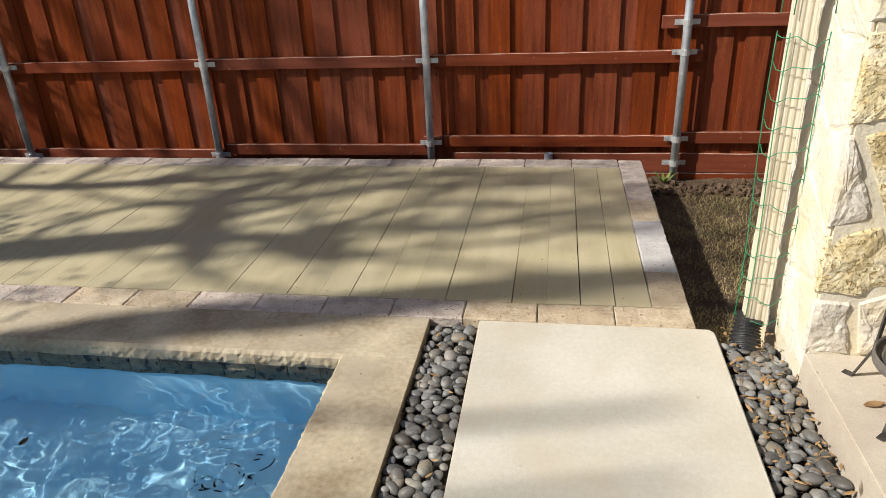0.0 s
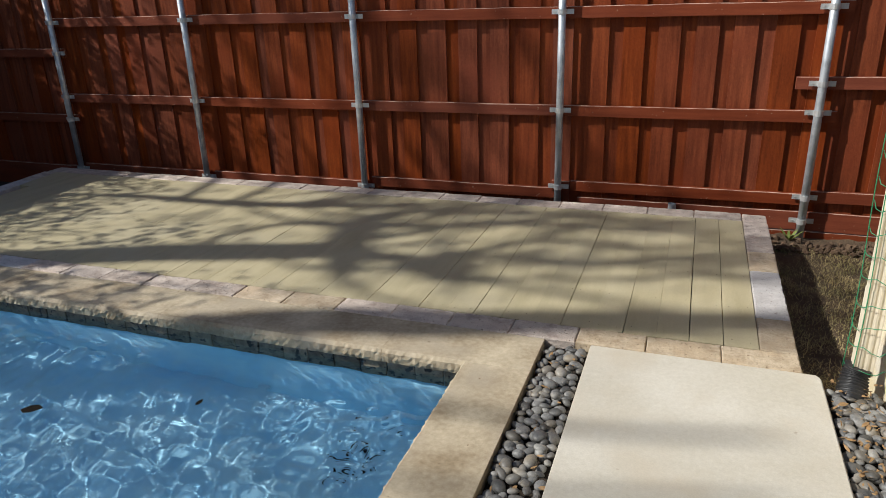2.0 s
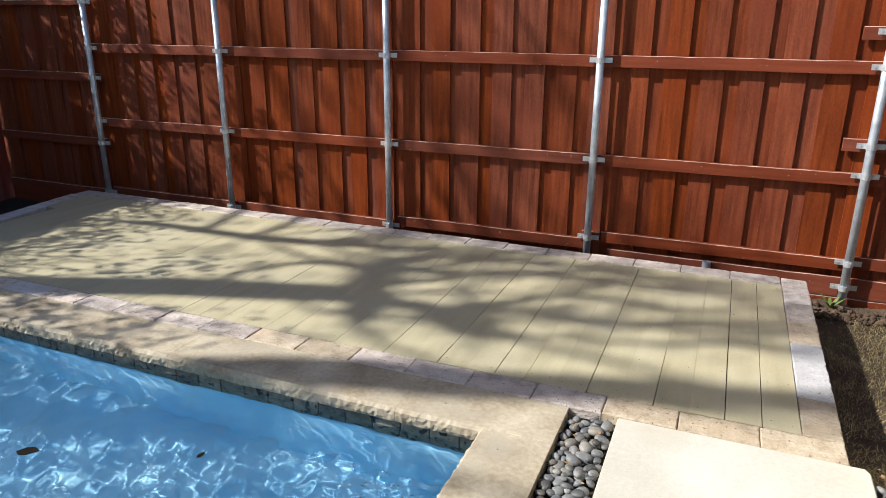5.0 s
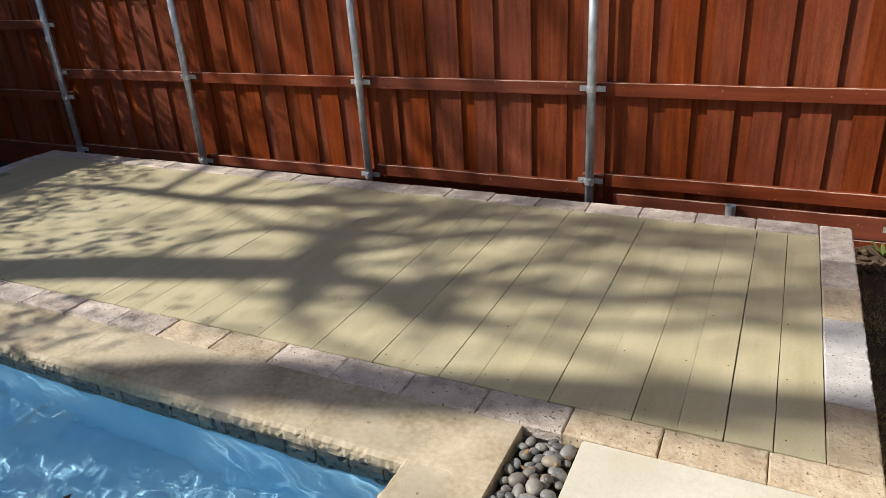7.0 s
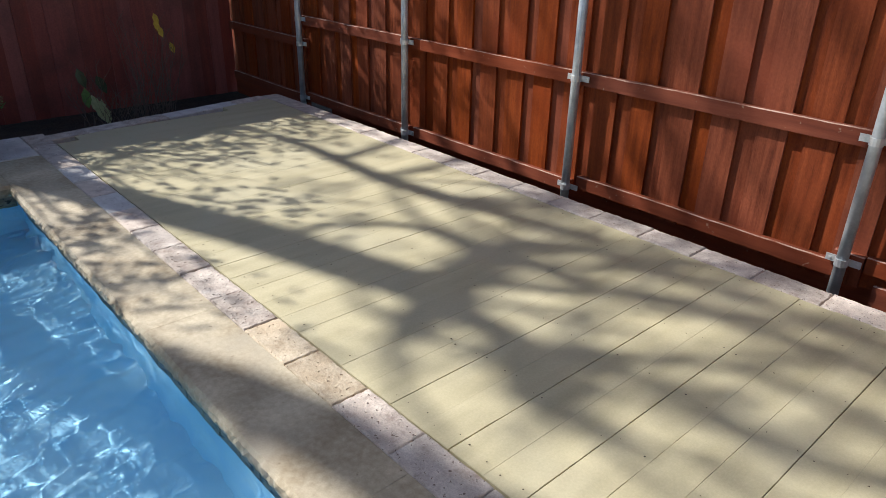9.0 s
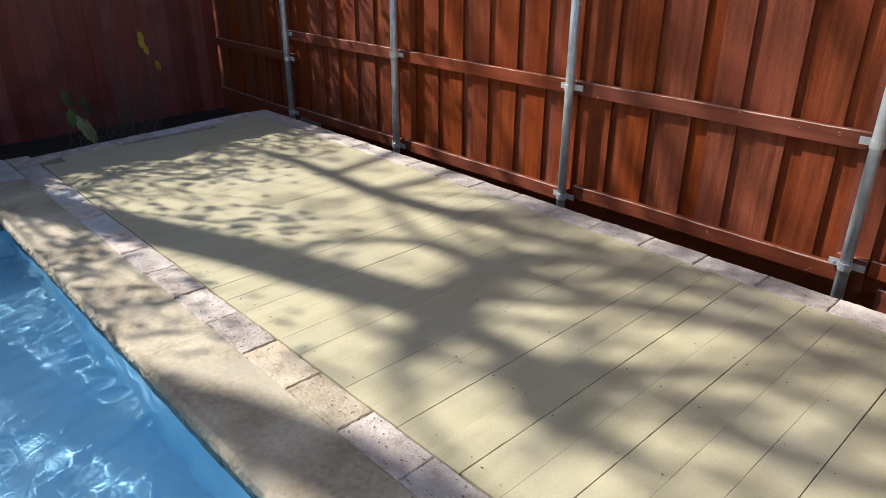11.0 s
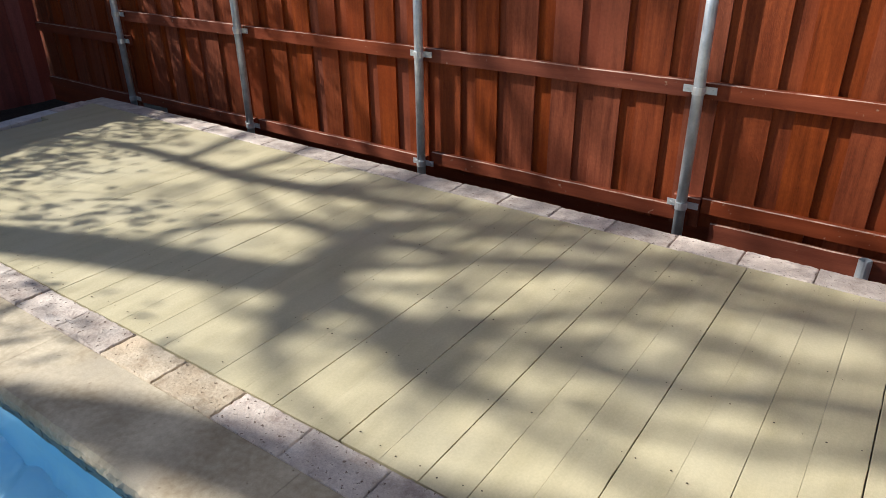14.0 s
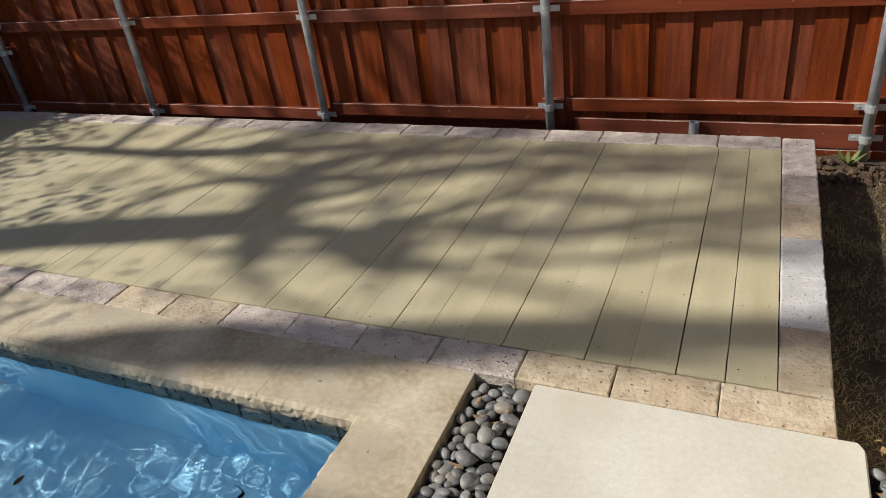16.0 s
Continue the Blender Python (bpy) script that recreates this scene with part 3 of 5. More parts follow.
def make_fence():
    fence = empty("board_fence", (0, FENCE_Y, GROUND))
    tagged(fence, "tall red-stained board-on-board wooden fence with steel posts", "fence", kind="structure")
    inv = Matrix.Translation((0, -FENCE_Y, -GROUND))
    wide = {h: [mesh_of(picket_mesh(0.165, 0.019, h, 0), M["fence"]) for _ in range(5)] for h in (2.62, 2.02)}
    period = 0.2718
    centres = [1.1773 - period * k for k in range(33)] + [1.44 + 0.245 * k for k in range(15)]
    for i, x in enumerate(centres):
        if x < -7.66:
            continue
        h = 2.02 if x < POSTS[0] + 0.03 else 2.62
        near, far = wide[h][i % 5], wide[h][(i * 3 + 1) % 5]
        a = part("picket", near, None, fence)
        a.matrix_basis = inv @ pose(x + rnd.uniform(-0.008, 0.008), FENCE_Y - 0.0205, -0.135 + rnd.uniform(-0.006, 0.006), 0, rnd.uniform(-0.12, 0.12), 0)
        b = part("picket", far, None, fence)
        b.matrix_basis = inv @ pose(x - period / 2 + rnd.uniform(-0.01, 0.01), FENCE_Y, -0.135 + rnd.uniform(-0.006, 0.006), 0, rnd.uniform(-0.12, 0.12), 0)
    # rails: bay ends, centre heights, stubs past the posts
    def rail(x0, x1, z, h=0.088, t=0.040, y1=FENCE_Y - 0.022, name="rail"):
        n = max(2, int((x1 - x0) / 0.12))
        bm = bmesh.new()
        rings = []
        for k in range(n + 1):
            x = x0 + (x1 - x0) * k / n
            e = 0.004 * noise.noise(Vector((x * 2.1, z * 5, 1)))
            f = 0.003 * noise.noise(Vector((x * 7, z * 5, 4)))
            rings.append([bm.verts.new(p) for p in ((x, y1 - t, z - h / 2 + e), (x, y1, z - h / 2 + e), (x, y1, z + h / 2 + e + f), (x, y1 - t + 0.009, z + h / 2 + e + f), (x, y1 - t, z + h / 2 - 0.004 - 0.003 * noise.noise(Vector((x * 9, z, 8))) + e + f))])
        for p, q in zip(rings, rings[1:]):
            for i in range(5):
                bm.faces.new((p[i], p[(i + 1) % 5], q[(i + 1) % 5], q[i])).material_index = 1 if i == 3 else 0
        bm.faces.new(rings[0]); bm.faces.new(rings[-1][::-1])
        bmesh.ops.recalc_face_normals(bm, faces=bm.faces)
        bm.transform(inv)
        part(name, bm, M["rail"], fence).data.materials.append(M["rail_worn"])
    P = POSTS
    for z in (2.18, 1.425, 0.655):
        for a, b in ((P[0] - 0.12, P[1] - 0.003), (P[1] + 0.003, P[2] - 0.003), (P[2] + 0.003, P[3] - 0.003), (P[3] + 0.003, P[4] + 0.13)):
            rail(a, b, z)
    for (a, b), z in zip(((P[0] + 0.02, P[1]), (P[1] + 0.06, P[2]), (P[2] + 0.06, P[3]), (P[3] + 0.10, P[4] - 0.003)), (-0.105, -0.10, -0.055, 0.018)):
        rail(a, b, z)
    rail(P[3] - 0.06, P[3] + 0.09, 0.010, y1=FENCE_Y - 0.024)
    for z in (1.65, 0.90):
        rail(P[4] - 0.17, P[5], z, y1=FENCE_Y - 0.024)
    rail(P[4] + 0.003, P[5], 0.045)
    for z in (1.66, 0.91, 0.045, -0.05):
        rail(P[5] + 0.003, 5.2, z)
    # low bay by the corner
    for z in (1.12, 0.43):
        rail(-7.66, P[0] + 0.05, z, y1=FENCE_Y - 0.024)
    rail(-7.66, P[0] + 0.02, -0.14)
    rail(-7.66, P[0] - 0.03, 1.875, h=0.05, t=0.11, y1=FENCE_Y + 0.03, name="cap_rail")
    # kick boards under the bottom rails
    for a, b, z0, z1 in ((P[4] + 0.02, 5.2, -0.235, -0.085), (P[3] + 0.16, P[4] + 0.01, -0.235, -0.085), (P[3] + 0.16, 5.2, -0.42, -0.245), (-7.66, P[0] + 0.02, -0.42, -0.17)):
        rail(a, b, (z0 + z1) / 2, z1 - z0, 0.022, FENCE_Y - 0.024, "kick_board")
    # Board added behind the left bays, so the open gap below stays dark.
    rail(P[0] + 0.03, P[3] + 0.15, -0.34, 0.30, 0.022, FENCE_Y + 0.24, "kick_board")
    # posts with brackets
    def bracket(post, x, z):
        bm = tube([(x, POST_Y, z - 0.02), (x, POST_Y, z + 0.02)], 0.0345, 14)
        add_box(bm, x - 0.088, x + 0.088, POST_Y + 0.022, POST_Y + 0.0275, z - 0.019, z + 0.019)
        for s in (-1, 1):
            add_tube(bm, [(x + s * 0.066, POST_Y + 0.016, z), (x + s * 0.066, POST_Y + 0.024, z)], 0.006, 6)
        bm.transform(inv)
        part("bracket", bm, M["bracket"], post, "bright zinc pipe bracket")
    heights = [(1.88, 1.425, 1.12, 0.67, 0.43, -0.11), (2.18, 1.427, 0.663, -0.107), (2.18, 1.428, 0.661, -0.093), (2.18, 1.432, 0.662, 0.012), (1.66, 1.43, 0.90, 0.69, 0.044, -0.145), (1.66, 0.9, 0.04)]
    for x, hs, top in zip(P, heights, (2.3, 2.3, 2.3, 2.3, 2.3, 2.3)):
        bm = tube([(x, POST_Y, -0.45), (x, POST_Y, top)], 0.030, 16)
        bm.transform(inv)
        post = part("post", bm, M["steel"], fence, "galvanised round steel fence post", True)
        for z in hs:
            bracket(post, x, z)
    # cut-off post stubs at the foot
    for x, z in ((2.06, -0.105), (0.215, -0.075)):
        bm = bmesh.new()
        for r0, flip in ((0.032, 0), (0.028, 1)):
            add_tube(bm, [(x, POST_Y + 0.02, -0.4), (x, POST_Y + 0.02, z)], r0, 14, False)
        bm.transform(inv)
        stub = part("post_stub", bm, M["steel"], fence, "cut-off steel post stub")
        if x > 1:
            bracket(stub, x, z - 0.025)
make_fence()


def make_side_fence():
    fence = empty("side_fence", (-7.7, 5.9, GROUND))
    tagged(fence, "dark red wooden fence seen from its smooth side", "fence", kind="structure")
    inv = Matrix.Translation((7.7, -5.9, -GROUND))
    low = [mesh_of(picket_mesh(0.141, 0.018, 2.4, 0), M["fence_far"]) for _ in range(5)]
    tall = [mesh_of(picket_mesh(0.141, 0.018, 2.93, 0), M["fence_far"]) for _ in range(5)]
    y = 5.86
    i = 0
    while y > -4.5:
        o = part("picket", (tall if y < 4.6 else low)[i % 5], None, fence)
        o.matrix_basis = inv @ pose(-7.70 + (0.012 if i % 2 else 0) + rnd.uniform(-0.003, 0.003), y, -0.50 + rnd.uniform(-0.006, 0.006), rnd.uniform(-0.2, 0.2), 0, 90)
        y -= 0.140
        i += 1
    for z in (0.0, 0.9, 1.75):
        b = box(-7.80, -7.76, -4.5, 5.9, z - 0.045, z + 0.045)
        b.transform(inv)
        part("rail", b, M["rail"], fence)
    for y0, y1, z in ((4.68, 5.9, 1.905), (-4.5, 4.67, 2.435)):
        b = box(-7.78, -7.66, y0, y1, z - 0.02, z + 0.02, 0.004)
        b.transform(inv)
        part("cap_rail", b, M["fence_far"], fence)
make_side_fence()

# ---- house corner ----
def clip_poly(poly, px, py, nx, ny):
    """The part of a polygon on the side of a line that its normal points away from."""
    out = []
    for (x0, y0), (x1, y1) in zip(poly, poly[1:] + poly[:1]):
        a, b = (x0 - px) * nx + (y0 - py) * ny, (x1 - px) * nx + (y1 - py) * ny
        if a <= 0:
            out.append((x0, y0))
        if a * b < 0:
            t = a / (a - b)
            out.append((x0 + t * (x1 - x0), y0 + t * (y1 - y0)))
    return out


def stone_cells(seeds, u0, u1, v0, v1, gap):
    for i, (a, b) in enumerate(seeds):
        poly = [(u0, v0), (u1, v0), (u1, v1), (u0, v1)]
        for j, (c, d) in enumerate(seeds):
            if i != j and poly:
                nx, ny = c - a, d - b
                ln = math.hypot(nx, ny)
                poly = clip_poly(poly, (a + c) / 2 - nx / ln * gap / 2, (b + d) / 2 - ny / ln * gap / 2, nx / ln, ny / ln)
        if len(poly) > 2:
            yield (a, b), poly


def stone_mesh(centre, poly, depth, mat, seed, rough=1.0):
    """A rough-hewn stone on a wall: u across, v up, w out of the wall."""
    bm = bmesh.new()
    ring = []
    for (x0, y0), (x1, y1) in zip(poly, poly[1:] + poly[:1]):
        n = max(1, int(math.hypot(x1 - x0, y1 - y0) / 0.022))
        for k in range(n):
            ring.append((x0 + (x1 - x0) * k / n, y0 + (y1 - y0) * k / n))
    rings = []
    for shrink, out in ((1.0, -0.02), (1.0, 0.35), (0.93, 0.85), (0.72, 1.0), (0.48, 1.02), (0.22, 1.0)):
        row = []
        for u, v in ring:
            q = Vector((u * 11, v * 11, seed * 3.7))
            s = shrink * (1 + (0.05 * noise.noise(q) if shrink < 1.1 else 0))
            uu, vv = centre[0] + (u - centre[0]) * s, centre[1] + (v - centre[1]) * s
            w = depth * out + (0 if out < 0 else rough * (0.015 * noise.noise(Vector((uu * 11, vv * 11, seed))) + 0.006 * noise.noise(Vector((uu * 42, vv * 42, seed)))))
            row.append(bm.verts.new((uu, -w, vv)))
        rings.append(row)
    m = len(ring)
    for a, b in zip(rings, rings[1:]):
        for k in range(m):
            bm.faces.new((a[k], a[(k + 1) % m], b[(k + 1) % m], b[k]))
    c = bm.verts.new((centre[0], -depth, centre[1]))
    for k in range(m):
        bm.faces.new((rings[-1][k], rings[-1][(k + 1) % m], c))
    bmesh.ops.recalc_face_normals(bm, faces=bm.faces)
    return mesh_of(bm, mat)


def make_column():
    x0, x1, y0, y1, z0, z1 = 1.208, 1.79, 2.875, 3.62, 0.0, 2.7
    bm = box(x0 - 0.004, x1, y0 - 0.019, y1, z0 - 0.3, z1, 0.012, 2)
    col = part("stone_column", bm, M["mortar"])
    tagged(col, "rough golden limestone house column with pale mortar", "column", kind="structure")
    seeds = [(1.285, 0.20), (1.41, 0.22), (1.62, 0.20), (1.30, 0.47), (1.54, 0.57), (1.70, 0.74), (1.225, 0.74), (1.37, 0.80), (1.58, 0.97), (1.29, 1.14),
             (1.535, 1.21), (1.74, 1.25), (1.235, 1.42), (1.355, 1.39), (1.55, 1.41), (1.45, 1.55), (1.70, 1.60), (1.28, 1.70), (1.50, 1.80), (1.70, 1.95), (1.30, 2.0), (1.52, 2.15), (1.35, 2.35), (1.65, 2.4), (1.45, 2.7)]
    white = {0, 1, 6, 10, 11, 12, 13, 16, 20}
    for i, (c, poly) in enumerate(stone_cells(seeds, x0 - 0.012, x1, 0.105, 2.68, 0.030)):
        o = part("stone", stone_mesh(c, poly, 0.030, M["stone_white" if i in white else "stone_gold"], i, 0.9), None, col)
        o.matrix_basis = pose(0, y0, 0)
    r = random.Random(4)
    side = [(3.0 + 0.25 * (k % 3) + r.uniform(-0.08, 0.08), 0.2 + 0.22 * (k // 3) * 1.4 + r.uniform(-0.08, 0.08)) for k in range(27)]
    for i, (c, poly) in enumerate(stone_cells(side, y0 - 0.01, y1, 0.02, 2.68, 0.006)):
        o = part("stone", stone_mesh(c, poly, 0.010, M["stone_side"], 40 + i, 0.45), None, col)
        o.matrix_basis = Matrix(((0, 1, 0, x0), (1, 0, 0, 0), (0, 0, 1, 0), (0, 0, 0, 1)))
make_column()


def make_grill_base():
    x0, y0, x1, z1 = 1.80, 2.575, 3.4, 1.075
    core = part("brick_counter_base", box(x0 + 0.008, x1, y0 + 0.008, 3.3, 0.0, z1), M["brick_mortar"])
    tagged(core, "red brick outdoor kitchen base with cream mortar", "counter base", kind="structure")
    meshes = {w: mesh_of(box(-w / 2, w / 2, -0.045, 0.045, -0.0285, 0.0285, 0.004), M["brick"]) for w in (0.195, 0.092)}
    course, k = 0.0735, 0
    z = 0.10 + 0.033
    while z < z1 - 0.02:
        full = 0.195
        x = x0 + (0.0975 if k % 2 else 0.046)
        w = full if k % 2 else 0.092
        while x < x1 - 0.1:
            o = part("brick", meshes[w], None, core)
            o.matrix_basis = pose(x, y0 + 0.040 + rnd.uniform(-0.003, 0.003), z, 0, 0, rnd.uniform(-0.8, 0.8))
            x += w / 2 + 0.01 + full / 2
            w = full
        y = y0 + (0.195 / 2 if not k % 2 else 0.092 + 0.01 + 0.0975)
        while y < 2.86:
            o = part("brick", meshes[full], None, core)
            o.matrix_basis = pose(x0 + 0.040 + rnd.uniform(-0.003, 0.003), y, z, 0, 0, 90 + rnd.uniform(-0.8, 0.8))
            y += full + 0.01
        z += course
        k += 1
    top = part("worktop", box(x0 - 0.05, x1, y0 - 0.045, 3.4, z1, z1 + 0.035, 0.006, 2), M["granite"])
    tagged(top, "dark grey granite worktop on the brick base", "worktop")
    cup = part("steel_knob", lathe([(0.02, 0), (0.028, 0.005), (0.03, 0.03), (0.026, 0.045), (0.012, 0.05)], 20, 1.86, 2.74, z1 + 0.035), M["chrome"], smooth=True)
    tagged(cup, "small bright steel cap on the worktop", "cap")
make_grill_base()


def make_sky_blockers():
    """Unseen plain roof and walls, added to close the place and cut sky light."""
    tagged(part("patio_roof", box(1.80, 6.0, -6.8, 3.66, 2.702, 2.95, 0.01), M["mortar"]), "unseen flat roof added over the house side to block sky light", "roof", kind="structure")
    tagged(part("wall_east", box(4.2, 4.4, -6.8, 3.6, -0.4, 2.70), M["brick_mortar"]), "unseen plain cream wall added behind the patio", "wall", kind="structure")
    tagged(part("wall_south", box(-6.5, 4.2, -7.0, -6.8, -0.4, 3.1), M["brick_mortar"]), "unseen plain cream wall added beyond the pool", "wall", kind="structure")
make_sky_blockers()


def make_downspout():
    x, y = 1.108, 3.20
    spout = empty("downspout", (x, y, -0.05))
    tagged(spout, "cream fluted rectangular metal downspout on the house corner", "downspout")
    inv = Matrix.Translation((-x, -y, 0.05))
    w, d = 0.074, 0.056
    prof = []
    def edge(ax, ay, bx, by, flutes):
        nx, ny = (by - ay), -(bx - ax)
        ln = math.hypot(nx, ny)
        nx, ny = nx / ln, ny / ln
        m = flutes * 6
        for k in range(m):
            t = k / m
            dent = 0.0035 * max(0, math.sin(t * flutes * 2 * math.pi - math.pi / 2) + 0.15) * (1 if 0.08 < t < 0.92 else 0)
            prof.append((ax + (bx - ax) * t - nx * dent, ay + (by - ay) * t - ny * dent))
    edge(-w / 2, -d / 2, w / 2, -d / 2, 3); edge(w / 2, -d / 2, w / 2, d / 2, 2); edge(w / 2, d / 2, -w / 2, d / 2, 3); edge(-w / 2, d / 2, -w / 2, -d / 2, 2)
    def run(z0, z1, s):
        bm = bmesh.new()
        r0 = [bm.verts.new((x + a * s, y + b * s, z0)) for a, b in prof]
        r1 = [bm.verts.new((x + a * s, y + b * s, z1)) for a, b in prof]
        for k in range(len(prof)):
            bm.faces.new((r0[k], r0[(k + 1) % len(prof)], r1[(k + 1) % len(prof)], r1[k]))
        bm.transform(inv)
        return bm
    part("pipe", run(0.02, 0.42, 1.06), M["downspout"], spout)
    part("pipe", run(0.40, 2.8, 1.0), M["downspout"], spout)
    for z in (2.3,):
        b = box(x - 0.046, x + 0.1, y - 0.032, y - 0.029, z - 0.014, z + 0.014)
        add_box(b, x - 0.046, x - 0.043, y - 0.03, y + 0.04, z - 0.014, z + 0.014)
        b.transform(inv)
        part("strap", b, M["downspout"], spout)
    # black corrugated drain boot
    bm = bmesh.new()
    pts, rad = [], []
    for k in range(45):
        t = k / 44
        pts.append((x - 0.015 - 0.03 * t, y - 0.01 - 0.11 * t * t, 0.055 - 0.13 * t))
        rad.append(0.050 + 0.005 * math.sin(k * 1.45) + 0.012 * t)
    add_tube(bm, pts, rad, 20)
    bm.transform(inv)
    part("drain_boot", bm, M["rubber"], spout, "black corrugated plastic drain boot", True)
make_downspout()


def make_wire_cage():
    cage = empty("wire_cage", (1.12, 3.21, -0.05))
    tagged(cage, "bent green coated garden wire cage round the downspout", "wire cage")
    inv = Matrix.Translation((-1.12, -3.21, 0.05))
    r = random.Random(9)
    z = 0.05
    levels = []
    while z < 2.3:
        if not 1.20 < z < 1.30:
            levels.append(z)
        z += 0.105 * r.uniform(0.9, 1.1)
    for z in levels:
        pts = []
        bend = r.uniform(-0.02, 0.02)
        for k in range(9):
            a = radians(175 + 175 * k / 8)
            pts.append((1.128 + 0.088 * math.cos(a), 3.225 + 0.105 * math.sin(a) * 0.85, z + bend * math.sin(k * 0.9) + 0.01 * math.cos(k * 2)))
        bm = tube(pts, 0.0018, 6)
        bm.transform(inv)
        part("wire", bm, M["green_wire"], cage, smooth=True)
    for a in (182, 225, 322):
        for z0, z1 in ((0.03, 1.21), (1.27, 2.3)):
            pts = [(1.128 + 0.09 * math.cos(radians(a)) + 0.006 * math.sin(5 * q), 3.225 + 0.09 * math.sin(radians(a)), q) for q in np.linspace(z0, z1, 14)]
            bm = tube(pts, 0.0020, 6)
            bm.transform(inv)
            part("wire", bm, M["green_wire"], cage, smooth=True)
make_wire_cage()

# ---- plant stand and what stands on it ----
def make_stand():
    cx, cy, zf = 1.475, 2.555, 0.10
    st = empty("plant_stand", (cx, cy, zf))
    tagged(st, "weathered grey metal three-tier round plant stand", "plant stand")
    inv = Matrix.Translation((-cx, -cy, -zf))
    for name, r, z in (("tray", 0.245, 0.932), ("shelf", 0.152, 0.60), ("shelf", 0.172, 0.255)):
        prof = [(0.01, z - 0.008), (r - 0.012, z - 0.008), (r, z - 0.004), (r + 0.003, z + 0.012), (r, z + 0.028), (r - 0.004, z + 0.030), (r - 0.008, z + 0.026), (r - 0.012, z + 0.006)]
        k = r - 0.03
        while k > 0.04:
            prof += [(k + 0.006, z), (k + 0.002, z + 0.0045), (k - 0.002, z + 0.0045), (k - 0.006, z)]
            k -= 0.032
        prof += [(0.01, z)]
        bm = lathe(prof, 56, cx, cy, 0)
        bm.transform(inv)
        part(name, bm, M["rust_metal"], st, "round metal tray with raised rim and rings", False)
    for ang in (222, 312, 132, 42):
        d = Vector((math.cos(radians(ang)), math.sin(radians(ang)), 0))
        s = Vector((-d.y, d.x, 0))
        bm = bmesh.new()
        rings = []
        for rad, z in ((0.195, 0.932), (0.160, 0.62), (0.178, 0.27), (0.182, 0.235), (0.225, 0.115), (0.228, 0.103), (0.262, 0.101)):
            c = Vector((cx, cy, z)) + d * rad
            nrm = d if z > 0.11 else Vector((0, 0, 1))
            rings.append([bm.verts.new(c + s * a * 0.012 + nrm * b * 0.0028) for a, b in ((-1, -1), (1, -1), (1, 1), (-1, 1))])
        for p, q in zip(rings, rings[1:]):
            for k in range(4):
                bm.faces.new((p[k], p[(k + 1) % 4], q[(k + 1) % 4], q[k]))
        bm.faces.new(rings[0]); bm.faces.new(rings[-1])
        bmesh.ops.recalc_face_normals(bm, faces=bm.faces)
        bm.transform(inv)
        part("leg", bm, M["leg_metal"], st)

    def jar(x, y, z, s, label):
        j = empty("jar", (x, y, z))
        tagged(j, label, "jar", group="glazed jars on the plant stand")
        outer = [(0.045, 0.0), (0.062, 0.008), (0.088, 0.04), (0.093, 0.062), (0.082, 0.088), (0.058, 0.104), (0.052, 0.110), (0.060, 0.122), (0.056, 0.123), (0.047, 0.112), (0.050, 0.10), (0.07, 0.085), (0.078, 0.06), (0.06, 0.02), (0.02, 0.012)]
        part("body", lathe([(a * s, b * s) for a, b in outer], 40), M["glaze_blue"], j, smooth=True)
        part("rim", lathe([(0.056 * s, 0.118 * s), (0.0615 * s, 0.119 * s), (0.0625 * s, 0.124 * s), (0.058 * s, 0.1265 * s), (0.053 * s, 0.124 * s), (0.05 * s, 0.116 * s)], 40, caps=False), M["clay_rim"], j, "bare clay rim", smooth=True)
    jar(cx + 0.005, cy + 0.01, 0.606, 1.0, "squat dark blue glazed jar with cream bands on the stand")
    jar(cx + 0.055, cy + 0.01, 0.261, 0.78, "small dark blue and grey glazed pot on the lowest shelf")

    # coral ornament on the tray
    bm = bmesh.new()
    for k in range(6):
        a = radians(k * 60 + 14)
        d = Vector((math.cos(a), math.sin(a), 0))
        ln = (0.062, 0.05, 0.066, 0.045, 0.06, 0.052)[k]
        add_tube(bm, [Vector((0, 0, 0.012)), d * ln * 0.5 + Vector((0, 0, 0.015)), d * ln + Vector((0, 0, 0.006))], [0.020, 0.016, 0.006], 8)
    bmesh.ops.create_icosphere(bm, subdivisions=2, radius=0.021, matrix=Matrix.Translation((0, 0, 0.016)))
    star = part("star_ornament", bm, M["coral"], smooth=True)
    star.location = (cx + 0.03, cy - 0.01, 0.936)
    tagged(star, "faded coral-red star ornament lying on the metal tray", "ornament")

    # tin lantern below
    lx, ly = cx - 0.01, cy - 0.02
    lan = empty("tin_lantern", (lx, ly, 0.101))
    tagged(lan, "small brown punched tin lantern on the patio", "lantern")
    part("body", lathe([(0.075, 0.0), (0.078, 0.004), (0.066, 0.085), (0.062, 0.10), (0.050, 0.104), (0.05, 0.09), (0.06, 0.01)], 36), M["copper"], lan, smooth=True)
    for k in range(14):
        a = 2 * math.pi * k / 14
        b = box(-0.0035, 0.0035, -0.002, 0.002, 0.062, 0.082)
        b.transform(pose(0.0675 * math.cos(a), 0.0675 * math.sin(a), 0, 0, 0, math.degrees(a) + 90))
        part("slot", b, M["rubber"], lan)
    part("handle", tube([(-0.09 - 0.02 * math.sin(k / 10 * math.pi), -0.03, 0.005 + 0.09 * math.sin(k / 12 * math.pi)) for k in range(13)], 0.0012, 5), M["rust_metal"], lan, "thin wire handle")
make_stand()

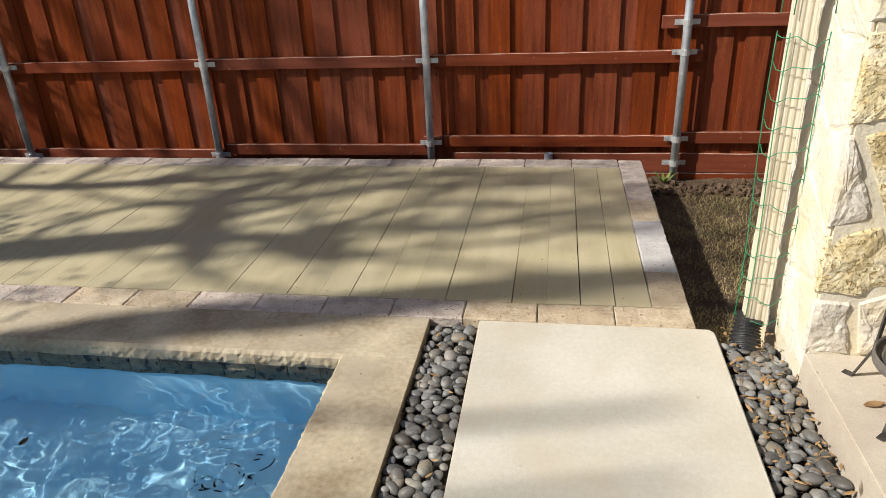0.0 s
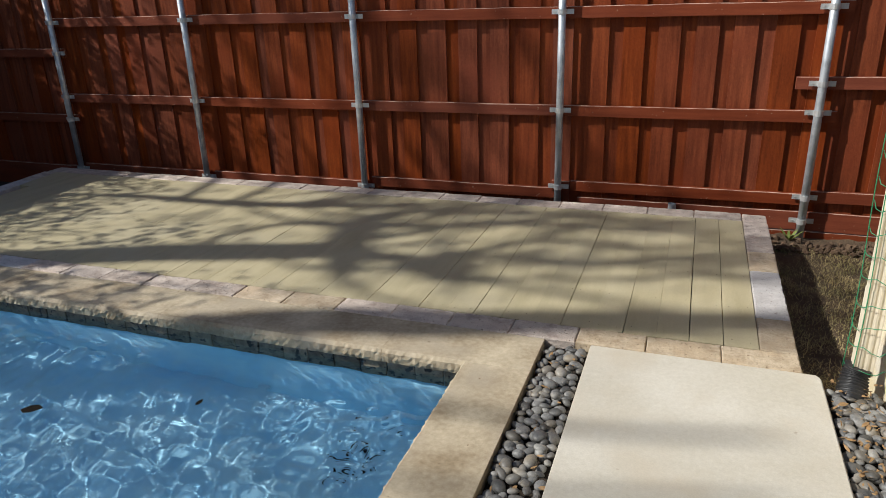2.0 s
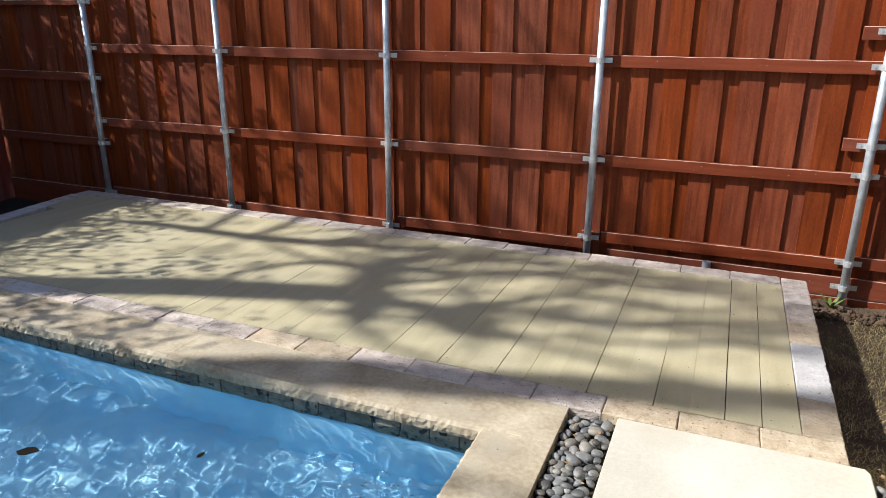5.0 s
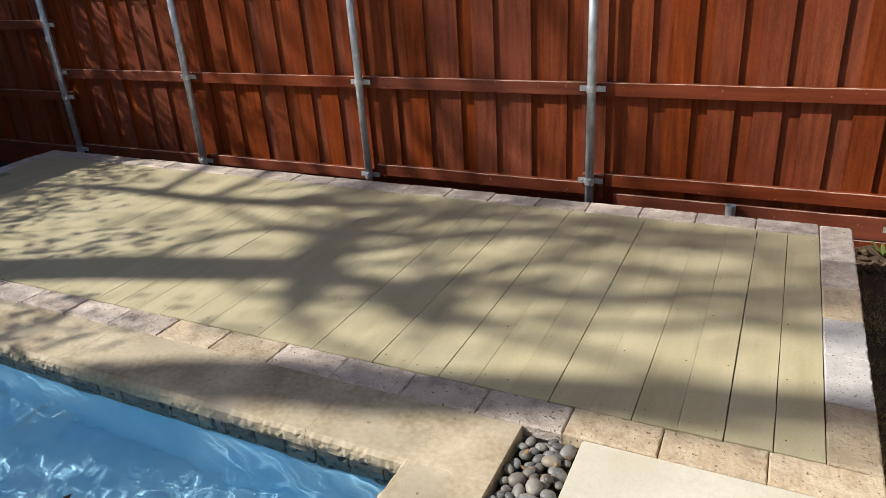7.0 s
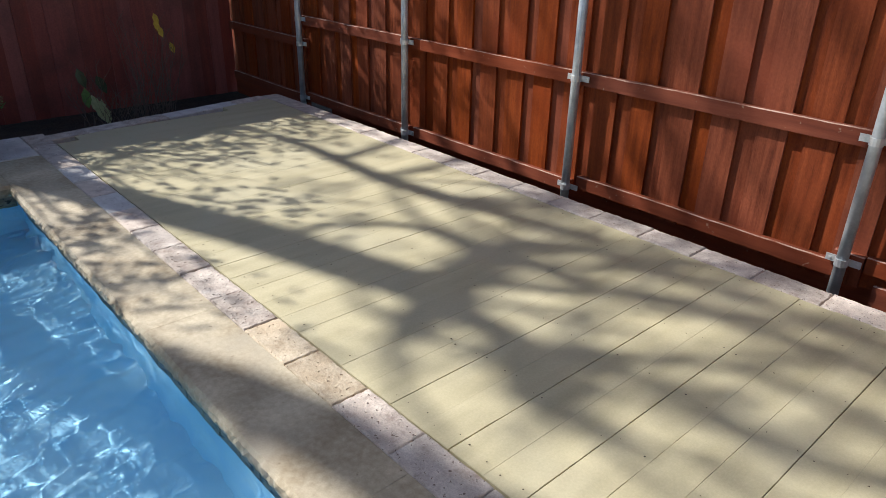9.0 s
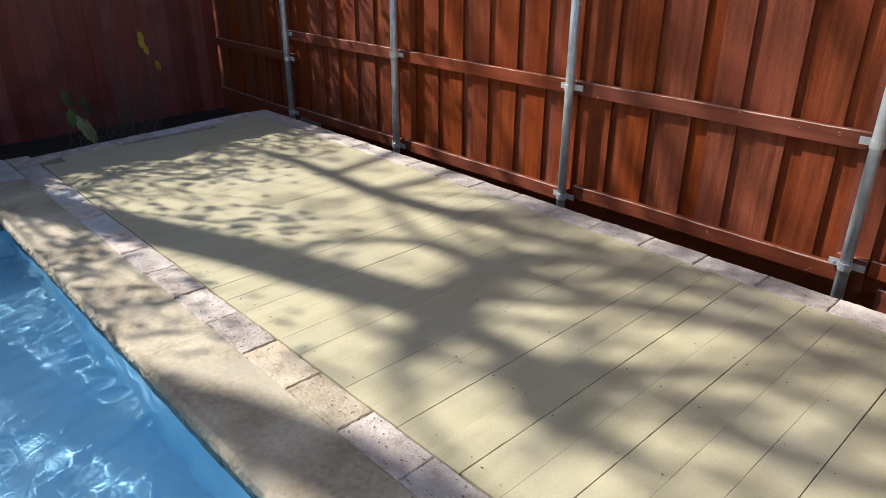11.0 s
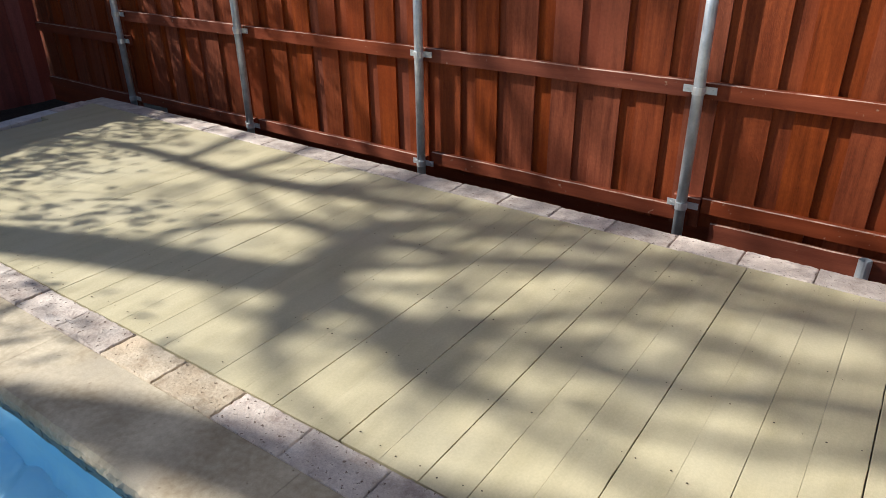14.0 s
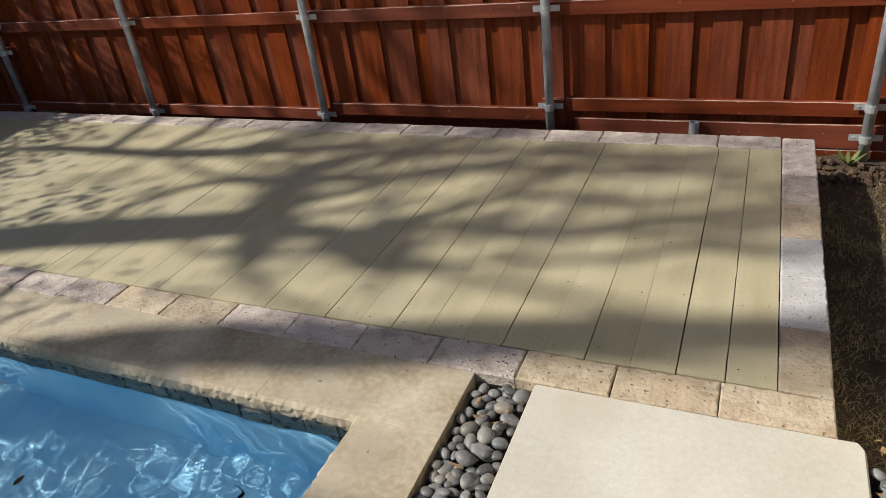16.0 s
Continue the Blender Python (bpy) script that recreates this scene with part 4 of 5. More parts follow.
# ---- far end: planter, shrubs ----
def make_planter():
    px, py = -5.47, 2.80
    pot = empty("planter", (px, py, 0.0))
    tagged(pot, "black glazed planter of pansies on terracotta feet", "planter")
    part("pot", lathe([(0.125, 0.035), (0.135, 0.04), (0.185, 0.37), (0.205, 0.385), (0.207, 0.415), (0.190, 0.418), (0.182, 0.37), (0.05, 0.36)], 40), M["black_pot"], pot, smooth=True)
    for a in (20, 140, 260):
        f = box(-0.035, 0.035, -0.03, 0.03, 0.0, 0.045, 0.012, 2)
        f.transform(pose(0.125 * math.cos(radians(a)), 0.125 * math.sin(radians(a)), 0, 0, 0, a))
        part("pot_foot", f, M["terracotta"], pot, "orange terracotta pot foot")
    r = random.Random(31)
    ls, pale, fl = [], [], []
    for k in range(520):
        a, q = r.uniform(0, 6.28), math.sqrt(r.random())
        droop = 0.10 * q ** 3
        p = Vector((0.25 * q * math.cos(a), 0.25 * q * math.sin(a), 0.41 + 0.10 * (1 - q * q) + r.uniform(-0.03, 0.05) - droop))
        w = Vector((math.cos(a) + r.uniform(-0.7, 0.7), math.sin(a) + r.uniform(-0.7, 0.7), r.uniform(-0.3, 0.9)))
        (ls if r.random() < 0.7 else pale).append((p, w, Vector((0, 0, 1)), r.uniform(0.025, 0.055), r.uniform(0.014, 0.026), 0.3))
    for k in range(16):
        a, z = r.uniform(0, 6.28), 0.40 - 0.028 * k
        p = Vector((-0.07 + r.uniform(-0.02, 0.02), -0.21 + r.uniform(-0.02, 0.02), z * 0.9))
        ls.append((p, Vector((r.uniform(-1, 1), r.uniform(-1, 1), -0.5)), Vector((0, 0, 1)), 0.04, 0.024, 0.3))
    leaves("foliage", ls, M["leaf"], pot)
    leaves("pale_foliage", pale, M["leaf_lit"], pot)
    for c in ((0.10, -0.11, 0.53), (0.16, -0.07, 0.50), (0.02, -0.02, 0.56)):
        fl = [(Vector(c), Vector((math.cos(t), math.sin(t), 0.3)), Vector((0, 0, 1)), 0.05, 0.046, 0.2) for t in np.linspace(0, 5.0, 5)]
        leaves("flower", fl, M["petal"], pot)
    sp = bmesh.new()
    for k in range(14):
        a = r.uniform(0, 6.28)
        add_tube(sp, [(0.03 * math.cos(a), 0.03 * math.sin(a) + 0.03, 0.42), (0.06 * math.cos(a), 0.06 * math.sin(a) + 0.03, 0.52 + r.uniform(0, 0.07))], [0.004, 0.006], 5)
    part("flower_spike", sp, M["twig"], pot, "dried grey flower spikes")
make_planter()


def make_shrubs():
    r = random.Random(17)
    def shrub(x, y, stems, h, label, spread):
        sh = empty("shrub", (x, y, GROUND))
        tagged(sh, label, "shrub")
        bm = bmesh.new()
        tips = []
        for k in range(stems):
            a = r.uniform(0, 6.28)
            p = Vector((r.uniform(-0.12, 0.12), r.uniform(-0.2, 0.2), 0))
            d = Vector((math.cos(a) * spread, math.sin(a) * spread, 1)).normalized()
            pts = [p]
            L = h * r.uniform(0.45, 1.0)
            for q in range(6):
                p = p + d * L / 6
                d = (d + Vector((r.uniform(-0.16, 0.16), r.uniform(-0.16, 0.16), 0.05))).normalized()
                pts.append(p)
                if q > 1 and r.random() < 0.7:
                    e = (d + Vector((r.uniform(-1, 1), r.uniform(-1, 1), 0.3))).normalized()
                    add_tube(bm, [p, p + e * r.uniform(0.06, 0.22)], [0.0025, 0.001], 4, False)
                    tips.append(p + e * 0.12)
            add_tube(bm, pts, np.linspace(0.0042, 0.0014, len(pts)), 5, False)
            tips.append(pts[-1])
        part("stem", bm, M["twig"], sh)
        return sh, tips
    sh, _ = shrub(-6.75, 4.55, 34, 1.15, "leafless twiggy shrub with a few yellow leaves", 0.35)
    for y, z in ((4.70, 0.72), (4.73, 0.60), (4.82, 0.44), (4.70, 0.66)):
        leaves("yellow_leaf", [(Vector((-0.02, y - 4.55, z - GROUND)), Vector((0.1, 0.3, -1)), Vector((1, 0, 0)), 0.12, 0.06, 0.3)], M["leaf_yellow"], sh)
    sh, _ = shrub(-6.70, 4.0, 12, 0.7, "low shrub sprig with broad pale green leaves", 0.3)
    for y, z, m in ((3.93, 0.12, "leaf"), (3.98, 0.05, "leaf_pale"), (4.02, -0.02, "leaf_pale"), (4.06, 0.0, "leaf_pale"), (4.05, 0.22, "leaf_dark"), (4.08, -0.07, "leaf_pale"), (3.90, 0.30, "leaf_dark")):
        leaves("broad_leaf", [(Vector((0.03, y - 4.0, z - GROUND)), Vector((0.2, r.uniform(-0.2, 0.5), -1)), Vector((1, 0, 0)), 0.19, 0.09, 0.3)], M[m], sh)
    shrub(-6.6, 4.3, 26, 0.55, "low dark bramble of bare stems", 0.7)
    # dark evergreen beside the side fence
    sh, tips = shrub(-6.65, 2.75, 10, 1.75, "dark broad-leaved evergreen shrub", 0.22)
    ls = []
    for k in range(170):
        z = r.uniform(1.25, 1.95)
        a = r.uniform(0, 6.28)
        p = Vector((r.uniform(-0.3, 0.3), r.uniform(-0.35, 0.40), z))
        ls.append((p, Vector((math.cos(a), math.sin(a), r.uniform(-0.5, 0.5))), Vector((0, 0, 1)), r.uniform(0.07, 0.12), r.uniform(0.035, 0.05), 0.3))
    leaves("foliage", ls, M["leaf_dark"], sh)
make_shrubs()

# ---- trees ----
def grow(bm, p, d, length, radius, depth, r, tips, gravity=0.0):
    pts, rad = [p], [radius]
    n = 5
    for k in range(n):
        d = (d + Vector((r.uniform(-0.22, 0.22), r.uniform(-0.22, 0.22), r.uniform(-0.12, 0.16) - gravity))).normalized()
        p = p + d * length / n
        pts.append(p)
        rad.append(radius * (1 - 0.55 * (k + 1) / n))
        if depth and k >= 1:
            for _ in range(1 if k < 3 else 2):
                e = (d + Vector((r.uniform(-1, 1), r.uniform(-1, 1), r.uniform(-0.6, 0.7)))).normalized()
                grow(bm, p, e, length * r.uniform(0.45, 0.68), radius * (1 - 0.55 * (k + 1) / n) * 0.62, depth - 1, r, tips, gravity)
    add_tube(bm, pts, rad, 8 if radius > 0.03 else 4, False)
    if not depth:
        tips.append((p, d))


def shade_point(sx, sy, h):
    """The place at height h whose shadow falls at (sx, sy)."""
    return Vector((sx, sy, 0)) + TO_SUN * (h / TO_SUN.z)


def make_yard_tree():
    """The bare tree beyond the pool, whose trunk, limbs and twigs throw the shade on deck and fence."""
    r = random.Random(5)
    tree = empty("tree", (-11.2, -0.4, GROUND))
    tagged(tree, "bare-limbed yard tree shading the deck", "tree")
    inv = Matrix.Translation(-tree.location)
    tips = []
    bm = bmesh.new()

    def limb(points, thick, twigs, size=1.0):
        """A limb by the shade of its points on the ground, their heights and its thickness."""
        P = [shade_point(*q) for q in points]
        R = np.interp(np.linspace(0, 1, len(P)), np.linspace(0, 1, len(thick)), thick)
        add_tube(bm, P, R, 10)
        for i, (a, b) in enumerate(zip(P, P[1:])):
            for _ in range(twigs):
                q = a.lerp(b, r.random())
                d = ((b - a).normalized() * 0.9 + Vector((r.uniform(-1, 1), r.uniform(-1, 1), r.uniform(-0.4, 0.9)))).normalized()
                grow(bm, q, d, size * r.uniform(0.8, 1.5), max(0.010, 0.40 * float(R[i])), 1, r, tips)

    # two stems from the foot
    add_tube(bm, [tree.location.copy(), shade_point(-5.4, 2.75, 5.0), shade_point(-3.9, 3.32, 6.6), shade_point(-3.05, 3.66, 7.5), shade_point(-2.45, 3.84, 8.1), shade_point(-1.85, 4.02, 8.7)], [0.27, 0.20, 0.17, 0.165, 0.165, 0.14], 14)
    limb([(-5.4, 2.75, 5.0), (-4.75, 2.05, 6.0), (-4.1, 2.22, 6.8), (-3.55, 2.33, 7.4), (-3.0, 2.50, 8.0), (-2.3, 2.70, 8.6), (-1.75, 2.95, 9.0)], (0.14, 0.13, 0.15), 0)
    limb([(-1.75, 2.95, 9.0), (-1.4, 3.06, 9.2), (-0.85, 3.17, 9.6), (-0.35, 3.34, 9.9), (0.1, 3.48, 10.2), (0.65, 3.62, 10.6), (1.6, 3.8, 11.2)], (0.15, 0.165, 0.14, 0.13, 0.10), 0)
    # up the back of the deck
    limb([(-1.85, 4.02, 8.7), (-1.92, 4.25, 8.9), (-2.0, 4.5, 9.2), (-2.0, 4.75, 9.5), (-1.8, 4.92, 9.7), (-1.1, 5.12, 10.2), (-0.24, 5.12, 10.8), (0.4, 5.2, 11.3)], (0.14, 0.09, 0.05, 0.04, 0.03), 1, 0.7)
    limb([(-2.0, 4.6, 9.3), (-1.45, 4.66, 9.8), (-1.08, 4.84, 10.2), (-0.5, 4.94, 10.7), (0.3, 5.0, 11.3)], (0.045, 0.04, 0.025), 1, 0.7)
    # out over the middle
    limb([(-1.85, 4.02, 8.7), (-1.54, 3.98, 9.0), (-1.22, 4.02, 9.3), (-0.98, 4.20, 9.6), (-0.84, 4.38, 9.8), (-0.54, 4.57, 10.1), (-0.14, 4.55, 10.5), (0.3, 4.62, 10.9)], (0.11, 0.06, 0.05, 0.035, 0.025), 1, 0.6)
    limb([(-1.3, 4.0, 9.2), (-0.81, 4.17, 9.8), (-0.39, 4.16, 10.2), (-0.17, 4.22, 10.4), (0.13, 4.43, 10.8), (0.6, 4.5, 11.3)], (0.05, 0.045, 0.03), 1, 0.6)
    limb([(-1.5, 4.02, 9.1), (-1.25, 3.92, 9.3), (-1.05, 3.76, 9.5), (-0.85, 3.72, 9.7)], (0.06, 0.10, 0.03), 1, 0.4)
    limb([(-0.6, 3.86, 10.0), (0.07, 4.03, 10.5), (0.37, 4.18, 10.8), (0.67, 4.24, 11.1), (1.4, 4.4, 11.7)], (0.02, 0.035, 0.03), 1, 0.5)
    limb([(-1.05, 3.76, 9.5), (-0.6, 3.86, 10.0)], (0.03, 0.02), 0)
    limb([(-1.85, 4.0, 8.7), (-1.74, 3.74, 8.9), (-1.60, 3.55, 9.1), (-1.35, 3.40, 9.4), (-0.9, 3.3, 9.8)], (0.08, 0.035, 0.02), 0)
    # across the far half
    limb([(-4.5, 3.05, 5.9), (-5.0, 3.9, 6.3), (-5.0, 4.66, 6.7), (-4.2, 4.78, 7.3), (-3.3, 4.78, 8.0), (-2.8, 4.86, 8.4), (-2.4, 4.95, 8.8), (-1.7, 5.1, 9.4)], (0.03, 0.04, 0.07, 0.085, 0.05), 1, 0.6)
    limb([(-2.95, 3.75, 7.6), (-2.83, 4.10, 7.9), (-2.63, 4.36, 8.2), (-2.38, 4.48, 8.5), (-2.02, 4.48, 8.8)], (0.03, 0.04, 0.05), 1, 0.5)
    # up the fence
    limb([(-2.6, 4.9, 8.6), (-1.9, 5.7, 9.4), (-1.1, 6.5, 10.3), (-0.4, 7.3, 11.3)], (0.05, 0.03), 3)
    limb([(-1.1, 5.12, 10.2), (-0.4, 5.9, 10.8), (0.5, 6.9, 11.6)], (0.04, 0.03), 3)
    limb([(-3.3, 4.78, 8.0), (-3.2, 5.8, 8.8), (-2.5, 6.6, 9.6), (-1.9, 7.6, 10.6)], (0.045, 0.03), 4)
    limb([(-3.8, 4.78, 7.6), (-4.0, 5.9, 8.4), (-3.7, 6.9, 9.2), (-3.2, 7.8, 10.0)], (0.045, 0.03), 4)
    # thin high crown, whose shade is faint and soft
    hub = [(-2.45, 3.84, 8.1), (-1.85, 4.02, 8.7), (-2.0, 4.6, 9.3), (-1.0, 5.1, 10.2), (-0.8, 4.3, 9.9), (-0.35, 3.34, 9.9), (-3.3, 4.78, 8.0), (-2.8, 4.86, 8.4)]
    for k in range(13):
        hx, hy, hh = hub[k % len(hub)]
        ex, ey, top = min(1.0, hx + r.uniform(0.6, 2.4)), hy + r.uniform(-0.45, 0.9), hh + r.uniform(3.0, 6.5)
        bend = r.uniform(-0.25, 0.25)
        limb([(hx, hy, hh), ((hx * 2 + ex) / 3, (hy * 2 + ey) / 3 + bend, (hh * 2 + top) / 3), ((hx + ex * 2) / 3, (hy + ey * 2) / 3 + bend * 0.6, (hh + top * 2) / 3), (ex, ey, top)], (0.012, 0.040, 0.030), 0)
    for k in range(5):
        hx, hy, hh = hub[(2, 3, 6, 7)[k % 4]]
        ex, ey, top = hx + r.uniform(-0.3, 2.2), r.uniform(6.2, 8.2), hh + r.uniform(2.5, 5.0)
        limb([(hx, hy, hh), ((hx * 2 + ex) / 3 + r.uniform(-0.3, 0.3), (hy * 2 + ey) / 3, (hh * 2 + top) / 3), ((hx + ex * 2) / 3, (hy + ey * 2) / 3, (hh + top * 2) / 3), (ex, ey, top)], (0.014, 0.032, 0.024), 1)
    # thin ends over the slab
    limb([(-1.75, 2.95, 9.0), (-0.9, 2.45, 10.5), (0.0, 2.46, 12.0), (0.7, 2.62, 13.0)], (0.04, 0.03), 0)
    limb([(-2.6, 2.6, 8.4), (-1.4, 1.9, 10.0), (-0.3, 2.0, 12.0), (0.7, 2.25, 13.2)], (0.035, 0.028), 0)
    bm.transform(inv)
    part("trunk", bm, M["bark"], tree)
    ls = []
    for p, d in tips:
        for _ in range(4):
            a = r.uniform(0, 6.28)
            ls.append((p + Vector((r.uniform(-0.2, 0.2), r.uniform(-0.2, 0.2), r.uniform(-0.2, 0.2))) - tree.location, Vector((math.cos(a), math.sin(a), r.uniform(-0.5, 0.5))), Vector((0, 0, 1)), r.uniform(0.08, 0.14), r.uniform(0.04, 0.065), 0.2))
    leaves("crown", ls, M["leaf_dry"], tree)
make_yard_tree()


def make_leafy_tree(name, at, h, spread, n_leaves, seed, label, mats=("leaf_lit", "leaf"), low=0.3, size=1.0, clumps=0):
    r = random.Random(seed)
    tree = empty(name, at)
    tagged(tree, label, "tree")
    bm = bmesh.new()
    tips = []
    add_tube(bm, [(0, 0, 0), (0.05, 0.03, h * 0.25), (0, 0.05, h * 0.45)], [0.12, 0.09, 0.075], 10)
    for k in range(9):
        a = 6.28 * k / 9 + r.uniform(-0.3, 0.3)
        grow(bm, Vector((0, 0.05, h * r.uniform(low, 0.45))), Vector((math.cos(a) * spread, math.sin(a) * spread, 1)).normalized(), h * 0.45, 0.05, 2, r, tips)
    part("trunk", bm, M["bark"], tree)
    tips = r.sample(tips, clumps) if clumps else tips
    for m, share in zip(mats, (0.65, 0.35)):
        ls = []
        for _ in range(int(n_leaves * share)):
            p, d = tips[r.randrange(len(tips))]
            a = r.uniform(0, 6.28)
            ls.append((p + Vector((r.gauss(0, 0.16), r.gauss(0, 0.16), r.gauss(0, 0.16))), Vector((math.cos(a), math.sin(a), r.uniform(-0.6, 0.4))), Vector((0, 0, 1)), size * r.uniform(0.06, 0.11), size * r.uniform(0.03, 0.05), 0.3))
        leaves("crown", ls, M[m], tree)
    return tree
make_leafy_tree("neighbour_tree", (-11.9, 9.6, GROUND), 5.4, 1.1, 34000, 8, "sunlit yellow-green tree behind the fence", low=0.12)
# Added tree, there only to throw shade on the corner and low fence bay.
make_leafy_tree("added_shade_tree", (-10.2, 4.4, GROUND), 4.9, 0.6, 20000, 3, "dense leafy tree added to shade the corner of the yard", ("leaf_dark", "leaf"), low=0.2)
make_leafy_tree("magnolia_tree", (-8.75, 1.35, GROUND), 4.2, 0.42, 1500, 6, "open broad-leaved tree beyond the side fence", ("leaf_dark", "leaf"), size=1.1, clumps=46)

# ---- travertine border ----
def block_meshes(length, width, mat, count, seed):
    """Tumbled blocks with chipped rims, top at z = 0."""
    out = []
    for k in range(count):
        bm = bmesh.new()
        nx, ny = 22, 11
        off = Vector((seed * 5.3 + k * 3.1, 0, 0))
        def level(inset, z, amp):
            row = []
            for i in range(nx): row.append((-length / 2 + length * i / nx, -width / 2))
            for i in range(ny): row.append((length / 2, -width / 2 + width * i / ny))
            for i in range(nx): row.append((length / 2 - length * i / nx, width / 2))
            for i in range(ny): row.append((-length / 2, width / 2 - width * i / ny))
            vs = []
            for x, y in row:
                q = Vector((x * 30, y * 30, 0)) + off
                c = amp * (0.5 + noise.noise(q) + 0.5 * noise.noise(q * 2.7))
                sx, sy = 1 - 2 * (inset + max(0, c)) / length, 1 - 2 * (inset + max(0, c)) / width
                vs.append(bm.verts.new((x * sx, y * sy, z)))
            return vs
        rings = [level(0.001, -0.05, 0), level(0.0, -0.007, 0.001), level(0.0008, -0.0025, 0.005), level(0.0025, 0.0, 0.008)]
        for a, b in zip(rings, rings[1:]):
            for i in range(len(a)):
                bm.faces.new((a[i], a[(i + 1) % len(a)], b[(i + 1) % len(a)], b[i]))
        bm.faces.new(rings[-1])
        out.append(mesh_of(bm, mat))
    return out


def make_border():
    edge = empty("deck_border", (0, 3.25, -0.06))
    tagged(edge, "tumbled pinkish travertine block border round the deck", "border", kind="structure")
    inv = Matrix.Translation((0, -3.25, 0.06))
    me = block_meshes(0.33, 0.163, M["travertine"], 8, 1)
    pale = block_meshes(0.33, 0.163, M["travertine_pale"], 3, 2)
    tan = block_meshes(0.33, 0.163, M["travertine_tan"], 3, 3)
    def put(x, y, a, length, light=False, width=0.163, warm=False):
        m = pale if light else tan if warm else me
        o = part("travertine_block", m[rnd.randrange(len(m))], None, edge)
        flip = 180 if rnd.random() < 0.5 else 0
        o.matrix_basis = inv @ pose(x, y, rnd.uniform(-0.002, 0.003), rnd.uniform(-0.3, 0.3), rnd.uniform(-0.3, 0.3), a + flip + rnd.uniform(-0.25, 0.25)) @ Matrix.Diagonal((length / 0.33, width / 0.163, 1, 1))
    x, i = 0.882, 0
    while x > -5.55:
        w = 0.333 + rnd.uniform(-0.008, 0.008)
        put(x - w / 2, 3.2515, 0, w - 0.002, light=i in (14, 16), warm=i in (0, 1, 2, 7, 8))
        x -= w
        i += 1
    y = 3.338
    for i, w in enumerate((0.355, 0.338, 0.318, 0.322, 0.318, 0.29, 0.19)):
        put(0.800, y + w / 2, 90, w - 0.0015, light=i in (1, 2), warm=i in (0, 3))
        y += w
    x = 0.714
    while x > -5.6:
        w = 0.333 + rnd.uniform(-0.008, 0.008)
        put(x - w / 2, 5.395, 0, w - 0.002, width=0.172)
        x -= w
    a, b = Vector((-5.60, 3.26, 0)), Vector((-5.86, 5.31, 0))
    ang = math.degrees(math.atan2(b.y - a.y, b.x - a.x))
    for k in range(6):
        c = a.lerp(b, (k + 0.5) / 6)
        put(c.x, c.y, ang, 0.342, light=k in (3, 4))
make_border()

